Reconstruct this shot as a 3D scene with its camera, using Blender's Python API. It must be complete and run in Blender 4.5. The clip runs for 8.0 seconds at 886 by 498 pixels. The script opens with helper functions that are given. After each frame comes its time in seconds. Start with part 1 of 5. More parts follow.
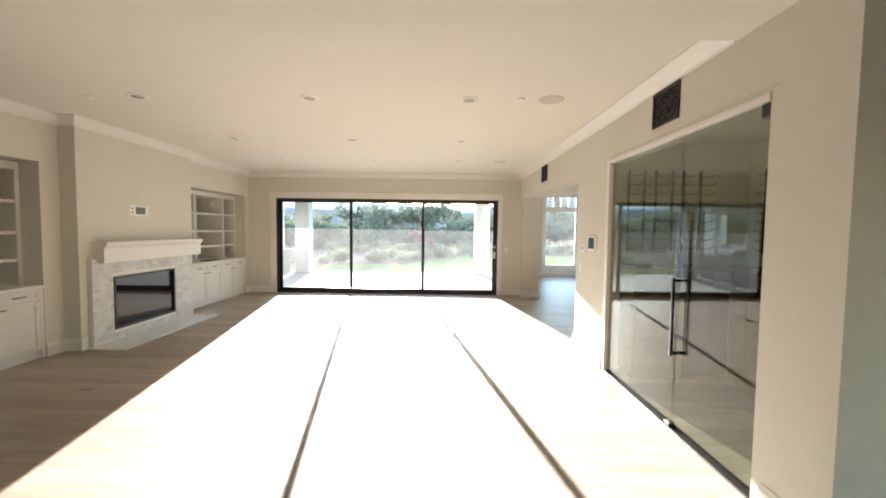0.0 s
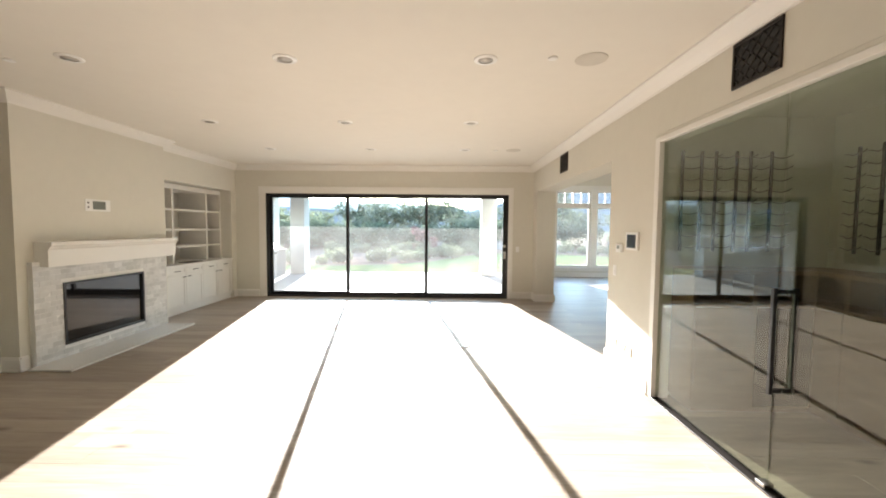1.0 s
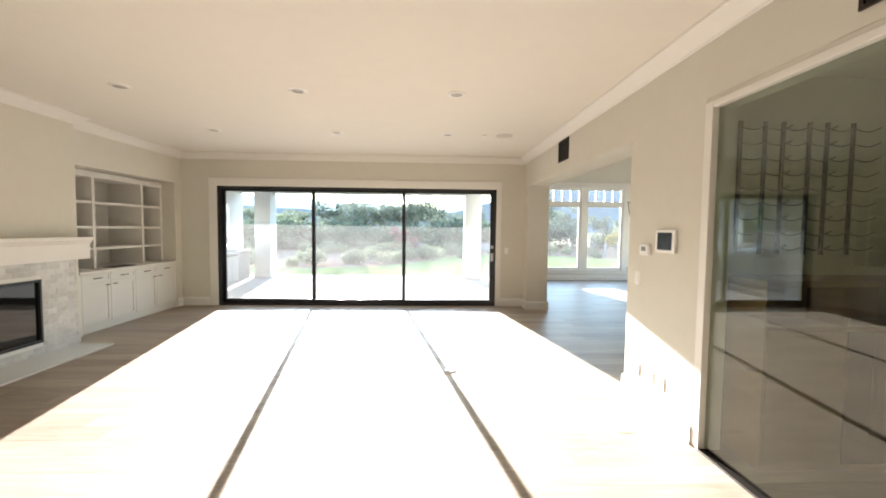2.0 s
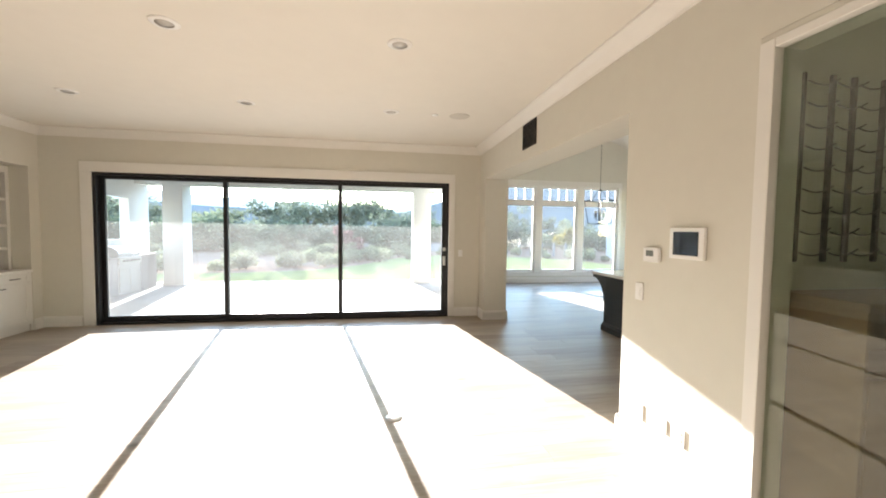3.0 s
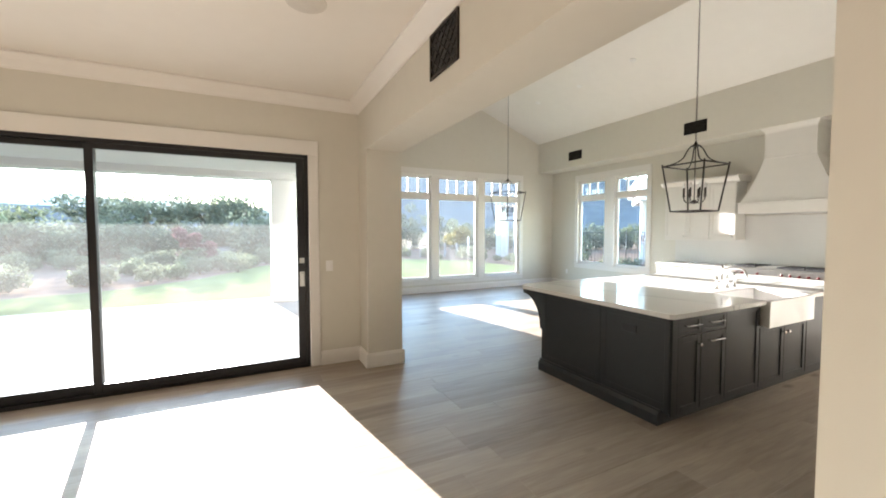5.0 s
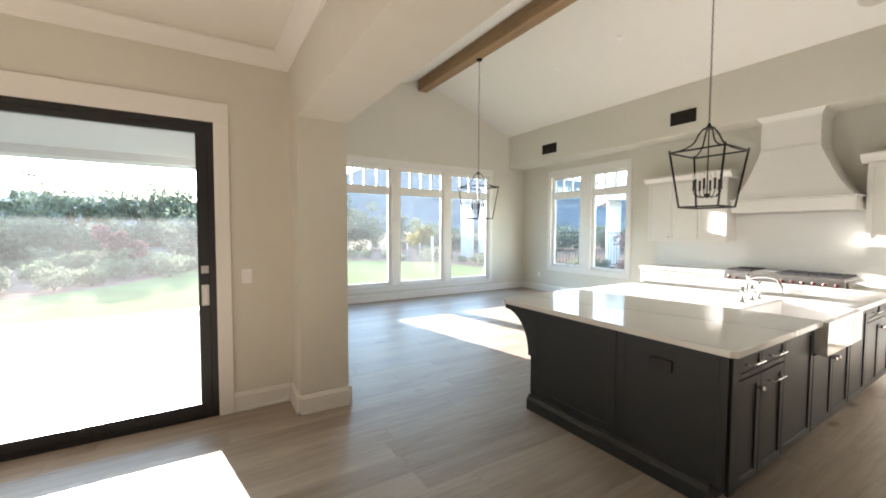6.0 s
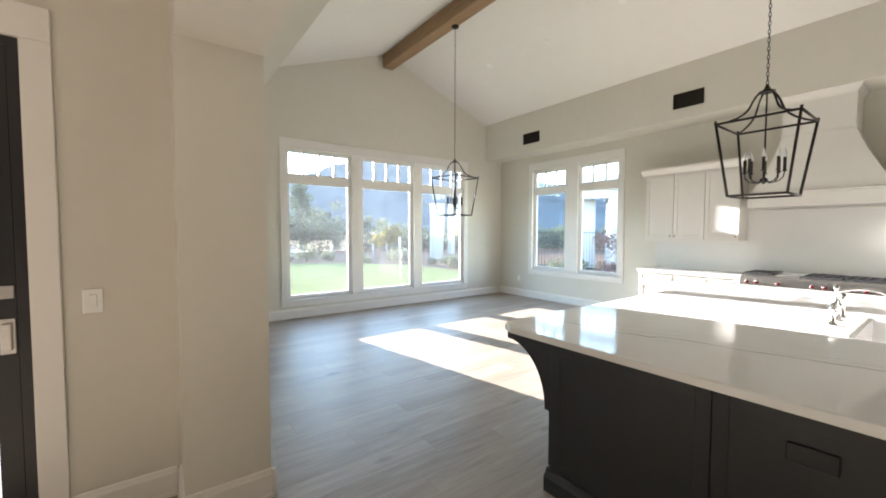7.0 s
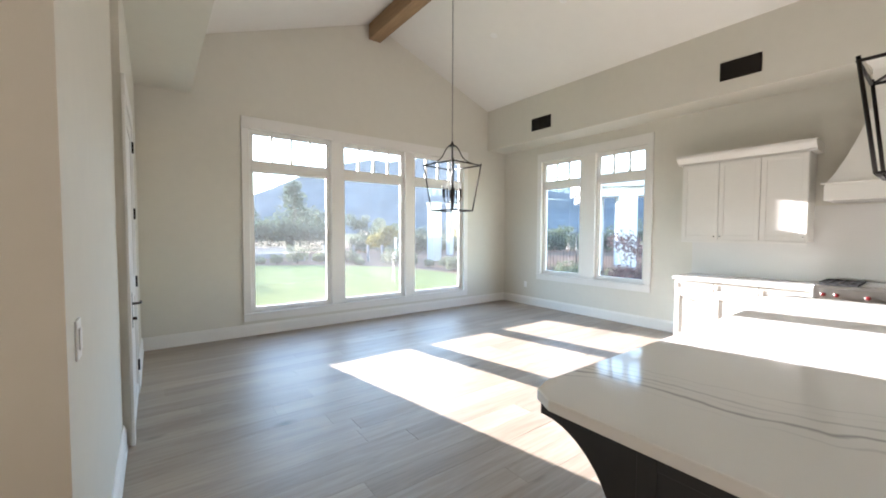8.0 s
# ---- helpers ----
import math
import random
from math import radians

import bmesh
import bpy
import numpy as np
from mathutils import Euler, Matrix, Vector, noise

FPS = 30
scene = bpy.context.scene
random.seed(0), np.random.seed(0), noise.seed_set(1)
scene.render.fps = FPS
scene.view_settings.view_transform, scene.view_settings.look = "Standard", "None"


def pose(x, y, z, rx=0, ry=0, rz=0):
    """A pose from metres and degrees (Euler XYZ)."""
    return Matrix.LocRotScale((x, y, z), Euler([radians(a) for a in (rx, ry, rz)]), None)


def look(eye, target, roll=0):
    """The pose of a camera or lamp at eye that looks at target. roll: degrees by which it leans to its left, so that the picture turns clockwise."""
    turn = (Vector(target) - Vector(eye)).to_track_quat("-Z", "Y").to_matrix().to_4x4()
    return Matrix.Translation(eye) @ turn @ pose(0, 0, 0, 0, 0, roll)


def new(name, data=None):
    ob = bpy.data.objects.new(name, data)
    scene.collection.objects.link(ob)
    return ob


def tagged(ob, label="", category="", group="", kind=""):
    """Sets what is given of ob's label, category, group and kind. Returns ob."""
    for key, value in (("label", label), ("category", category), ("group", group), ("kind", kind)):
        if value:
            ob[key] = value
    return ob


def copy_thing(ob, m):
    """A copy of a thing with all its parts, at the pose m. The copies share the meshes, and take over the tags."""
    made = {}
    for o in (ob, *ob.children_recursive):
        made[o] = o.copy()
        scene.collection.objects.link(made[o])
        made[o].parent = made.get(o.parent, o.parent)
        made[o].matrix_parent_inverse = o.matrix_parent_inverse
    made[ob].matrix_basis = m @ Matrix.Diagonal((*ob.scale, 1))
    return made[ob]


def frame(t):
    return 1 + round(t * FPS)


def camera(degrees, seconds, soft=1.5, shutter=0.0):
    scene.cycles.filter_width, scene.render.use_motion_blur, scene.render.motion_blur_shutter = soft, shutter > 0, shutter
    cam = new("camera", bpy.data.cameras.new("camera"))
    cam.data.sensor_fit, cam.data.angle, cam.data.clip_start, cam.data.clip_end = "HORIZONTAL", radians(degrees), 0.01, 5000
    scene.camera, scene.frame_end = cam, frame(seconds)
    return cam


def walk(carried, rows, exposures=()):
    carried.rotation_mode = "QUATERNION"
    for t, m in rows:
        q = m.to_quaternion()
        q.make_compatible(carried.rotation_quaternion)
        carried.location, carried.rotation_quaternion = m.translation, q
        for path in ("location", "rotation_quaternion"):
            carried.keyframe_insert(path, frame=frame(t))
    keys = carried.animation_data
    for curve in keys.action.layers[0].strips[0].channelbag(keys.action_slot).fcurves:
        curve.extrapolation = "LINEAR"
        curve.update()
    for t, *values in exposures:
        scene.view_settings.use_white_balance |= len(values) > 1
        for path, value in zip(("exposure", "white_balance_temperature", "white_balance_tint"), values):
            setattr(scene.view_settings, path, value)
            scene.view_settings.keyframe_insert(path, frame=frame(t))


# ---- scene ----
cam = camera(97.8, 8.0, soft=1.85)
PATH = [
    (0, (0.337, 0.368, 1.687), (0.330, 2.365, 1.585), 0.7),
    (0.5, (0.276, 0.772, 1.663), (0.269, 2.769, 1.560), 0.5),
    (1, (0.260, 1.240, 1.651), (0.242, 3.237, 1.544), 0.5),
    (2.5, (0.317, 2.828, 1.595), (0.513, 4.816, 1.497), 0.7),
    (3, (0.395, 3.378, 1.593), (0.737, 5.345, 1.495), 0.7),
    (3.5, (0.501, 3.959, 1.588), (0.979, 5.899, 1.492), 0.6),
    (4, (0.636, 4.557, 1.565), (1.256, 6.456, 1.474), 0.6),
    (4.5, (0.868, 5.129, 1.579), (1.638, 6.973, 1.484), 0.3),
    (5.8, (1.505, 6.453, 1.572), (2.529, 8.168, 1.48), 0.0),
    (6, (1.617, 6.629, 1.565), (2.671, 8.326, 1.471), 0.2),
    (6.5, (1.919, 7.141, 1.545), (3.054, 8.785, 1.456), 0.2),
    (7, (2.199, 7.647, 1.533), (3.392, 9.25, 1.443), 0.1),
    (7.5, (2.551, 8.105, 1.515), (3.764, 9.693, 1.429), 0.1),
    (8, (2.907, 8.505, 1.51), (4.104, 10.105, 1.424), 0.2),
]
walk(cam, [(t, look(eye, target, roll)) for t, eye, target, roll in PATH], [(0.0, 4.46, 6330, 12), (1.0, 4.45, 6330, 12), (3.0, 4.43, 6300, 12), (4.5, 4.38, 6280, 13), (6.0, 4.4, 6350, 14), (6.8, 4.36, 6220, 14), (8.0, 4.31, 6150, 17)])

# ---- world, sun, sky ----
SUN_TO = Vector((0.188, -1.0, -0.203)).normalized()
world = bpy.data.worlds.new("world")
scene.world = world
world.use_nodes = True
wn = world.node_tree.nodes
wl = world.node_tree.links
wn.clear()
w_out = wn.new("ShaderNodeOutputWorld")
w_bg = wn.new("ShaderNodeBackground")
w_sky = wn.new("ShaderNodeTexSky")
w_sky.sky_type = 'NISHITA'
w_sky.sun_disc = False
w_sky.sun_elevation = math.asin(-SUN_TO.z)
w_sky.sun_rotation = math.atan2(-SUN_TO.x, -SUN_TO.y)
w_sky.air_density = 1.0
w_sky.dust_density = 0.05
w_bg.inputs["Strength"].default_value = 0.15
wl.new(w_sky.outputs[0], w_bg.inputs[0])
wl.new(w_bg.outputs[0], w_out.inputs[0])

sun_data = bpy.data.lights.new("sun", 'SUN')
sun_data.energy = 2.6
sun_data.angle = radians(0.42)
sun_data.color = (1.0, 0.95, 0.88)
sun = new("sun", sun_data)
sun.matrix_world = look((0, 0, 30), Vector((0, 0, 30)) + SUN_TO)


# ---- materials ----
def mat(name, base, rough=0.6, metal=0.0, grain=0.06, scale=12.0, bump=0.0, bump_scale=60.0, spec=0.5, rnd=0.0, stretch=None):
    m = bpy.data.materials.new(name)
    m.use_nodes = True
    nt = m.node_tree
    n, l = nt.nodes, nt.links
    b = n["Principled BSDF"]
    b.inputs["Roughness"].default_value = rough
    b.inputs["Metallic"].default_value = metal
    b.inputs["Specular IOR Level"].default_value = spec
    co = n.new("ShaderNodeNewGeometry")
    mp = n.new("ShaderNodeMapping")
    l.new(co.outputs["Position"], mp.inputs[0])
    if stretch:
        mp.inputs["Scale"].default_value = stretch
    big = n.new("ShaderNodeTexNoise")
    big.inputs["Scale"].default_value = scale * 0.12
    big.inputs["Detail"].default_value = 4
    fine = n.new("ShaderNodeTexNoise")
    fine.inputs["Scale"].default_value = scale
    fine.inputs["Detail"].default_value = 6
    l.new(mp.outputs[0], big.inputs[0])
    l.new(mp.outputs[0], fine.inputs[0])
    add = n.new("ShaderNodeMath")
    add.operation = 'ADD'
    l.new(big.outputs[0], add.inputs[0])
    l.new(fine.outputs[0], add.inputs[1])
    fac = add.outputs[0]
    if rnd:
        oi = n.new("ShaderNodeObjectInfo")
        mul = n.new("ShaderNodeMath")
        mul.operation = 'MULTIPLY_ADD'
        mul.inputs[1].default_value = rnd
        l.new(oi.outputs["Random"], mul.inputs[0])
        l.new(fac, mul.inputs[2])
        fac = mul.outputs[0]
    ramp = n.new("ShaderNodeMapRange")
    ramp.inputs["From Min"].default_value = 0.6
    ramp.inputs["From Max"].default_value = 1.4 + rnd
    ramp.inputs["To Min"].default_value = 1.0 - grain
    ramp.inputs["To Max"].default_value = 1.0 + grain
    l.new(fac, ramp.inputs[0])
    vm = n.new("ShaderNodeVectorMath")
    vm.operation = 'SCALE'
    vm.inputs[0].default_value = base
    l.new(ramp.outputs[0], vm.inputs["Scale"])
    l.new(vm.outputs[0], b.inputs["Base Color"])
    if bump:
        nb = n.new("ShaderNodeTexNoise")
        nb.inputs["Scale"].default_value = bump_scale
        nb.inputs["Detail"].default_value = 3
        l.new(mp.outputs[0], nb.inputs[0])
        bp = n.new("ShaderNodeBump")
        bp.inputs["Strength"].default_value = bump
        bp.inputs["Distance"].default_value = 0.01
        l.new(nb.outputs[0], bp.inputs["Height"])
        l.new(bp.outputs[0], b.inputs["Normal"])
    return m


def wood_floor():
    """Wide oak planks lying along x: each plank its own tone, long grain, knots."""
    m = bpy.data.materials.new("oak_planks")
    m.use_nodes = True
    nt = m.node_tree
    n, l = nt.nodes, nt.links
    b = n["Principled BSDF"]
    geo = n.new("ShaderNodeNewGeometry")
    oi = n.new("ShaderNodeObjectInfo")
    off = n.new("ShaderNodeVectorMath")
    off.operation = 'SCALE'
    off.inputs[0].default_value = (37.0, 11.0, 5.0)
    both = n.new("ShaderNodeMath")
    both.operation = 'ADD'
    l.new(oi.outputs["Random"], both.inputs[0])
    l.new(geo.outputs["Random Per Island"], both.inputs[1])
    own = n.new("ShaderNodeMath")
    own.operation = 'FRACT'
    l.new(both.outputs[0], own.inputs[0])
    l.new(own.outputs[0], off.inputs["Scale"])
    pos = n.new("ShaderNodeVectorMath")
    pos.operation = 'ADD'
    l.new(geo.outputs["Position"], pos.inputs[0])
    l.new(off.outputs[0], pos.inputs[1])
    mp = n.new("ShaderNodeMapping")
    mp.inputs["Scale"].default_value = (0.9, 11.0, 1.0)
    l.new(pos.outputs[0], mp.inputs[0])
    g1 = n.new("ShaderNodeTexNoise")
    g1.inputs["Scale"].default_value = 2.2
    g1.inputs["Detail"].default_value = 8
    g1.inputs["Distortion"].default_value = 1.2
    l.new(mp.outputs[0], g1.inputs[0])
    mp2 = n.new("ShaderNodeMapping")
    mp2.inputs["Scale"].default_value = (0.45, 3.0, 1.0)
    l.new(pos.outputs[0], mp2.inputs[0])
    g2 = n.new("ShaderNodeTexNoise")
    g2.inputs["Scale"].default_value = 2.0
    g2.inputs["Detail"].default_value = 3
    l.new(mp2.outputs[0], g2.inputs[0])
    ramp = n.new("ShaderNodeValToRGB")
    ramp.color_ramp.elements[0].position = 0.3
    ramp.color_ramp.elements[0].color = (0.26, 0.211, 0.165, 1)
    ramp.color_ramp.elements[1].position = 0.72
    ramp.color_ramp.elements[1].color = (0.43, 0.362, 0.288, 1)
    mixv = n.new("ShaderNodeMath")
    mixv.operation = 'MULTIPLY_ADD'
    mixv.inputs[1].default_value = 0.55
    l.new(g1.outputs[0], mixv.inputs[0])
    half = n.new("ShaderNodeMath")
    half.operation = 'MULTIPLY_ADD'
    half.inputs[1].default_value = 0.45
    tone = n.new("ShaderNodeMath")
    tone.operation = 'MULTIPLY_ADD'
    tone.inputs[1].default_value = 0.22
    tone.inputs[2].default_value = -0.11
    l.new(own.outputs[0], tone.inputs[0])
    l.new(g2.outputs[0], half.inputs[0])
    l.new(tone.outputs[0], half.inputs[2])
    l.new(half.outputs[0], mixv.inputs[2])
    l.new(mixv.outputs[0], ramp.inputs[0])
    vor = n.new("ShaderNodeTexVoronoi")
    vor.inputs["Scale"].default_value = 1.0
    mp3 = n.new("ShaderNodeMapping")
    mp3.inputs["Scale"].default_value = (1.1, 2.4, 1.0)
    l.new(pos.outputs[0], mp3.inputs[0])
    l.new(mp3.outputs[0], vor.inputs[0])
    kn = n.new("ShaderNodeMapRange")
    kn.inputs["From Min"].default_value = 0.02
    kn.inputs["From Max"].default_value = 0.12
    kn.inputs["To Min"].default_value = 0.42
    kn.inputs["To Max"].default_value = 1.0
    l.new(vor.outputs["Distance"], kn.inputs[0])
    vm = n.new("ShaderNodeVectorMath")
    vm.operation = 'SCALE'
    l.new(ramp.outputs[0], vm.inputs[0])
    l.new(kn.outputs[0], vm.inputs["Scale"])
    l.new(vm.outputs[0], b.inputs["Base Color"])
    rr = n.new("ShaderNodeMapRange")
    rr.inputs["To Min"].default_value = 0.38
    rr.inputs["To Max"].default_value = 0.52
    b.inputs["Specular IOR Level"].default_value = 0.32
    l.new(g1.outputs[0], rr.inputs[0])
    l.new(rr.outputs[0], b.inputs["Roughness"])
    bp = n.new("ShaderNodeBump")
    bp.inputs["Strength"].default_value = 0.12
    bp.inputs["Distance"].default_value = 0.004
    l.new(g1.outputs[0], bp.inputs["Height"])
    l.new(bp.outputs[0], b.inputs["Normal"])
    return m


def marble(name, base, vein, spread, slant, amount, rough):
    """White stone crossed by a few bundles of thin wavering grey veins running along y."""
    m = bpy.data.materials.new(name)
    m.use_nodes = True
    nt = m.node_tree
    n, l = nt.nodes, nt.links
    b = n["Principled BSDF"]
    b.inputs["Roughness"].default_value = rough

    def op(kind, a, c, clamp=False):
        q = n.new("ShaderNodeMath")
        q.operation = kind
        q.use_clamp = clamp
        for k, v in enumerate((a, c)):
            if isinstance(v, (int, float)):
                q.inputs[k].default_value = v
            else:
                l.new(v, q.inputs[k])
        return q.outputs[0]

    geo = n.new("ShaderNodeNewGeometry")
    sep = n.new("ShaderNodeSeparateXYZ")
    l.new(geo.outputs["Position"], sep.inputs[0])

    def noise_at(sx, sy, scale, detail, off=0.0):
        mp = n.new("ShaderNodeMapping")
        mp.inputs["Scale"].default_value = (sx, sy, 1.0)
        mp.inputs["Location"].default_value = (off, off * 0.7, 0.0)
        l.new(geo.outputs["Position"], mp.inputs[0])
        z = n.new("ShaderNodeTexNoise")
        z.inputs["Scale"].default_value = scale
        z.inputs["Detail"].default_value = detail
        l.new(mp.outputs[0], z.inputs[0])
        return z.outputs[0]

    drift = op('SUBTRACT', noise_at(1.0, 1.0, 1.3, 3), 0.5)
    ripple = op('SUBTRACT', noise_at(1.0, 1.0, 7.0, 4, 3.0), 0.5)
    across = op('ADD', sep.outputs["X"], op('MULTIPLY', sep.outputs["Y"], slant))
    across = op('ADD', across, op('ADD', op('MULTIPLY', drift, 0.42), op('MULTIPLY', ripple, 0.06)))
    # one bundle in every stretch of the slab, a few lines in a bundle
    ph = op('FRACT', op('DIVIDE', across, spread), 0.0)
    total = None
    for at, width, gain in ((0.40, 0.010, 1.0), (0.435, 0.006, 0.85), (0.465, 0.008, 0.7), (0.51, 0.005, 0.6), (0.36, 0.005, 0.5), (0.55, 0.004, 0.45)):
        d = op('ABSOLUTE', op('SUBTRACT', ph, at), 0.0)
        line = op('SUBTRACT', 1.0, op('DIVIDE', d, width), True)
        patch = op('MULTIPLY', op('SUBTRACT', noise_at(2.0, 0.9, 1.6, 3, at * 90.0), 0.36), 4.5, True)
        line = op('MULTIPLY', op('MULTIPLY', line, patch), gain)
        total = line if total is None else op('MAXIMUM', total, line)
    cloud = op('MULTIPLY', op('SUBTRACT', noise_at(1.4, 0.5, 1.1, 5, 8.0), 0.5), 0.35, True)
    fac = op('MULTIPLY', op('ADD', total, cloud), amount, True)
    mx = n.new("ShaderNodeMix")
    mx.data_type = 'RGBA'
    mx.inputs["A"].default_value = (*base, 1)
    mx.inputs["B"].default_value = (*vein, 1)
    l.new(fac, mx.inputs["Factor"])
    l.new(mx.outputs["Result"], b.inputs["Base Color"])
    return m


def pane_glass(name, tint, dust, ior=1.5):
    m = bpy.data.materials.new(name)
    m.use_nodes = True
    nt = m.node_tree
    n, l = nt.nodes, nt.links
    n.remove(n["Principled BSDF"])
    out = n["Material Output"]
    tr = n.new("ShaderNodeBsdfTransparent")
    tr.inputs[0].default_value = (*tint, 1)
    gl = n.new("ShaderNodeBsdfGlossy")
    gl.inputs["Roughness"].default_value = 0.0
    lw_ = n.new("ShaderNodeLayerWeight")
    lw_.inputs["Blend"].default_value = 0.5
    p5 = n.new("ShaderNodeMath")
    p5.operation = 'POWER'
    p5.inputs[1].default_value = 5.0
    l.new(lw_.outputs["Facing"], p5.inputs[0])
    fr = n.new("ShaderNodeMath")
    fr.operation = 'MULTIPLY_ADD'
    r0 = ((ior - 1) / (ior + 1)) ** 2
    fr.inputs[1].default_value = 1 - r0
    fr.inputs[2].default_value = r0
    l.new(p5.outputs[0], fr.inputs[0])
    mx = n.new("ShaderNodeMixShader")
    l.new(fr.outputs[0], mx.inputs[0])
    l.new(tr.outputs[0], mx.inputs[1])
    l.new(gl.outputs[0], mx.inputs[2])
    last = mx.outputs[0]
    if dust:
        geo = n.new("ShaderNodeNewGeometry")
        nz = n.new("ShaderNodeTexNoise")
        nz.inputs["Scale"].default_value = 1.6
        nz.inputs["Detail"].default_value = 5
        l.new(geo.outputs["Position"], nz.inputs[0])
        mr = n.new("ShaderNodeMapRange")
        mr.inputs["From Min"].default_value = 0.3
        mr.inputs["From Max"].default_value = 0.7
        mr.inputs["To Min"].default_value = dust * 0.7
        mr.inputs["To Max"].default_value = dust * 1.3
        l.new(nz.outputs[0], mr.inputs[0])
        tl = n.new("ShaderNodeBsdfTranslucent")
        tl.inputs[0].default_value = (0.9, 0.9, 0.9, 1)
        m2 = n.new("ShaderNodeMixShader")
        l.new(mr.outputs[0], m2.inputs[0])
        l.new(last, m2.inputs[1])
        l.new(tl.outputs[0], m2.inputs[2])
        last = m2.outputs[0]
    l.new(last, out.inputs[0])
    return m


def leaf_mat(name, base, spread=0.35):
    m = bpy.data.materials.new(name)
    m.use_nodes = True
    nt = m.node_tree
    n, l = nt.nodes, nt.links
    b = n["Principled BSDF"]
    b.inputs["Roughness"].default_value = 0.8
    b.inputs["Specular IOR Level"].default_value = 0.15
    geo = n.new("ShaderNodeNewGeometry")
    mr = n.new("ShaderNodeMapRange")
    mr.inputs["To Min"].default_value = 1 - spread
    mr.inputs["To Max"].default_value = 1 + spread
    l.new(geo.outputs["Random Per Island"], mr.inputs[0])
    vm = n.new("ShaderNodeVectorMath")
    vm.operation = 'SCALE'
    vm.inputs[0].default_value = base
    l.new(mr.outputs[0], vm.inputs["Scale"])
    l.new(vm.outputs[0], b.inputs["Base Color"])
    tl = n.new("ShaderNodeBsdfTranslucent")
    l.new(vm.outputs[0], tl.inputs[0])
    mx = n.new("ShaderNodeMixShader")
    mx.inputs[0].default_value = 0.45
    l.new(b.outputs[0], mx.inputs[1])
    l.new(tl.outputs[0], mx.inputs[2])
    l.new(mx.outputs[0], n["Material Output"].inputs[0])
    return m


M_WALL = mat("wall_paint", (0.685, 0.66, 0.585), 0.75, grain=0.025, scale=9, bump=0.05, bump_scale=180)
M_CEIL = mat("ceiling_paint", (0.79, 0.76, 0.70), 0.8, grain=0.02, scale=6, bump=0.04, bump_scale=160)
M_VAULT = mat("vault_paint", (0.82, 0.80, 0.76), 0.8, grain=0.02, scale=6, bump=0.04, bump_scale=160)
M_TRIM = mat("trim_paint", (0.80, 0.78, 0.74), 0.4, grain=0.02, scale=8, bump=0.02, bump_scale=90)
M_CAB = mat("cabinet_paint", (0.75, 0.73, 0.685), 0.35, grain=0.02, scale=7, bump=0.015, bump_scale=70)
M_FLOOR = wood_floor()
M_SUBFLOOR = mat("plank_joint", (0.20, 0.155, 0.115), 0.9, grain=0.1)
M_BLACK = mat("black_aluminium", (0.012, 0.012, 0.014), 0.38, metal=0.0, grain=0.12, scale=20)
M_BRONZE = mat("dark_bronze", (0.022, 0.018, 0.015), 0.42, metal=0.6, grain=0.2, scale=30)
M_CHROME = mat("polished_chrome", (0.75, 0.75, 0.76), 0.08, metal=1.0, grain=0.02)
M_STEEL = mat("brushed_steel", (0.52, 0.51, 0.49), 0.28, metal=1.0, grain=0.08, scale=40, stretch=(1, 1, 14))
M_GLASS = pane_glass("window_glass", (0.92, 0.93, 0.925), 0.014)
M_KGLASS = pane_glass("clear_window_glass", (0.85, 0.865, 0.86), 0.008)
M_WGLASS = pane_glass("green_door_glass", (0.81, 0.855, 0.80), 0.0, 1.85)
M_DARKGLASS = mat("black_glass", (0.008, 0.008, 0.009), 0.03, grain=0.02, spec=0.7)
M_BEAM = mat("oak_beam", (0.30, 0.19, 0.10), 0.6, grain=0.35, scale=5, bump=0.25, bump_scale=14, stretch=(6, 0.5, 6))
M_ISLAND = mat("charcoal_paint", (0.020, 0.021, 0.022), 0.42, grain=0.1, scale=10, bump=0.03, bump_scale=60)
M_QUARTZ = marble("white_quartz", (0.80, 0.79, 0.76), (0.24, 0.24, 0.25), 1.55, 0.27, 0.75, 0.10)
M_TILE = mat("glazed_tile", (0.60, 0.59, 0.57), 0.14, grain=0.26, scale=10, bump=0.18, bump_scale=22, rnd=0.7)
M_GROUT = mat("grout", (0.74, 0.73, 0.70), 0.85, grain=0.05)
M_HEARTH = marble("hearth_marble", (0.66, 0.65, 0.62), (0.46, 0.46, 0.45), 0.7, 0.5, 0.5, 0.25)
M_WINEWOOD = mat("walnut_veneer", (0.23, 0.142, 0.08), 0.5, grain=0.22, scale=5, bump=0.03, bump_scale=10, stretch=(0.8, 0.8, 4))
M_WINEWALL = mat("wine_room_paint", (0.76, 0.75, 0.68), 0.8, grain=0.04)
M_SINK = mat("fireclay", (0.82, 0.81, 0.79), 0.08, grain=0.01)
M_RED = mat("red_enamel", (0.10, 0.008, 0.010), 0.3, grain=0.05)
M_IRON = mat("cast_iron", (0.015, 0.015, 0.016), 0.6, grain=0.2, scale=40)
M_CANDLE = mat("candle_sleeve", (0.03, 0.026, 0.022), 0.5, grain=0.1)
M_BULB = mat("clear_bulb", (0.85, 0.85, 0.84), 0.05, grain=0.01)
M_PLATE = mat("white_plastic", (0.86, 0.855, 0.84), 0.35, grain=0.015)
M_SCREEN = mat("dark_screen", (0.012, 0.014, 0.018), 0.08, grain=0.03)
M_GREYLCD = mat("grey_display", (0.16, 0.17, 0.15), 0.3, grain=0.05)
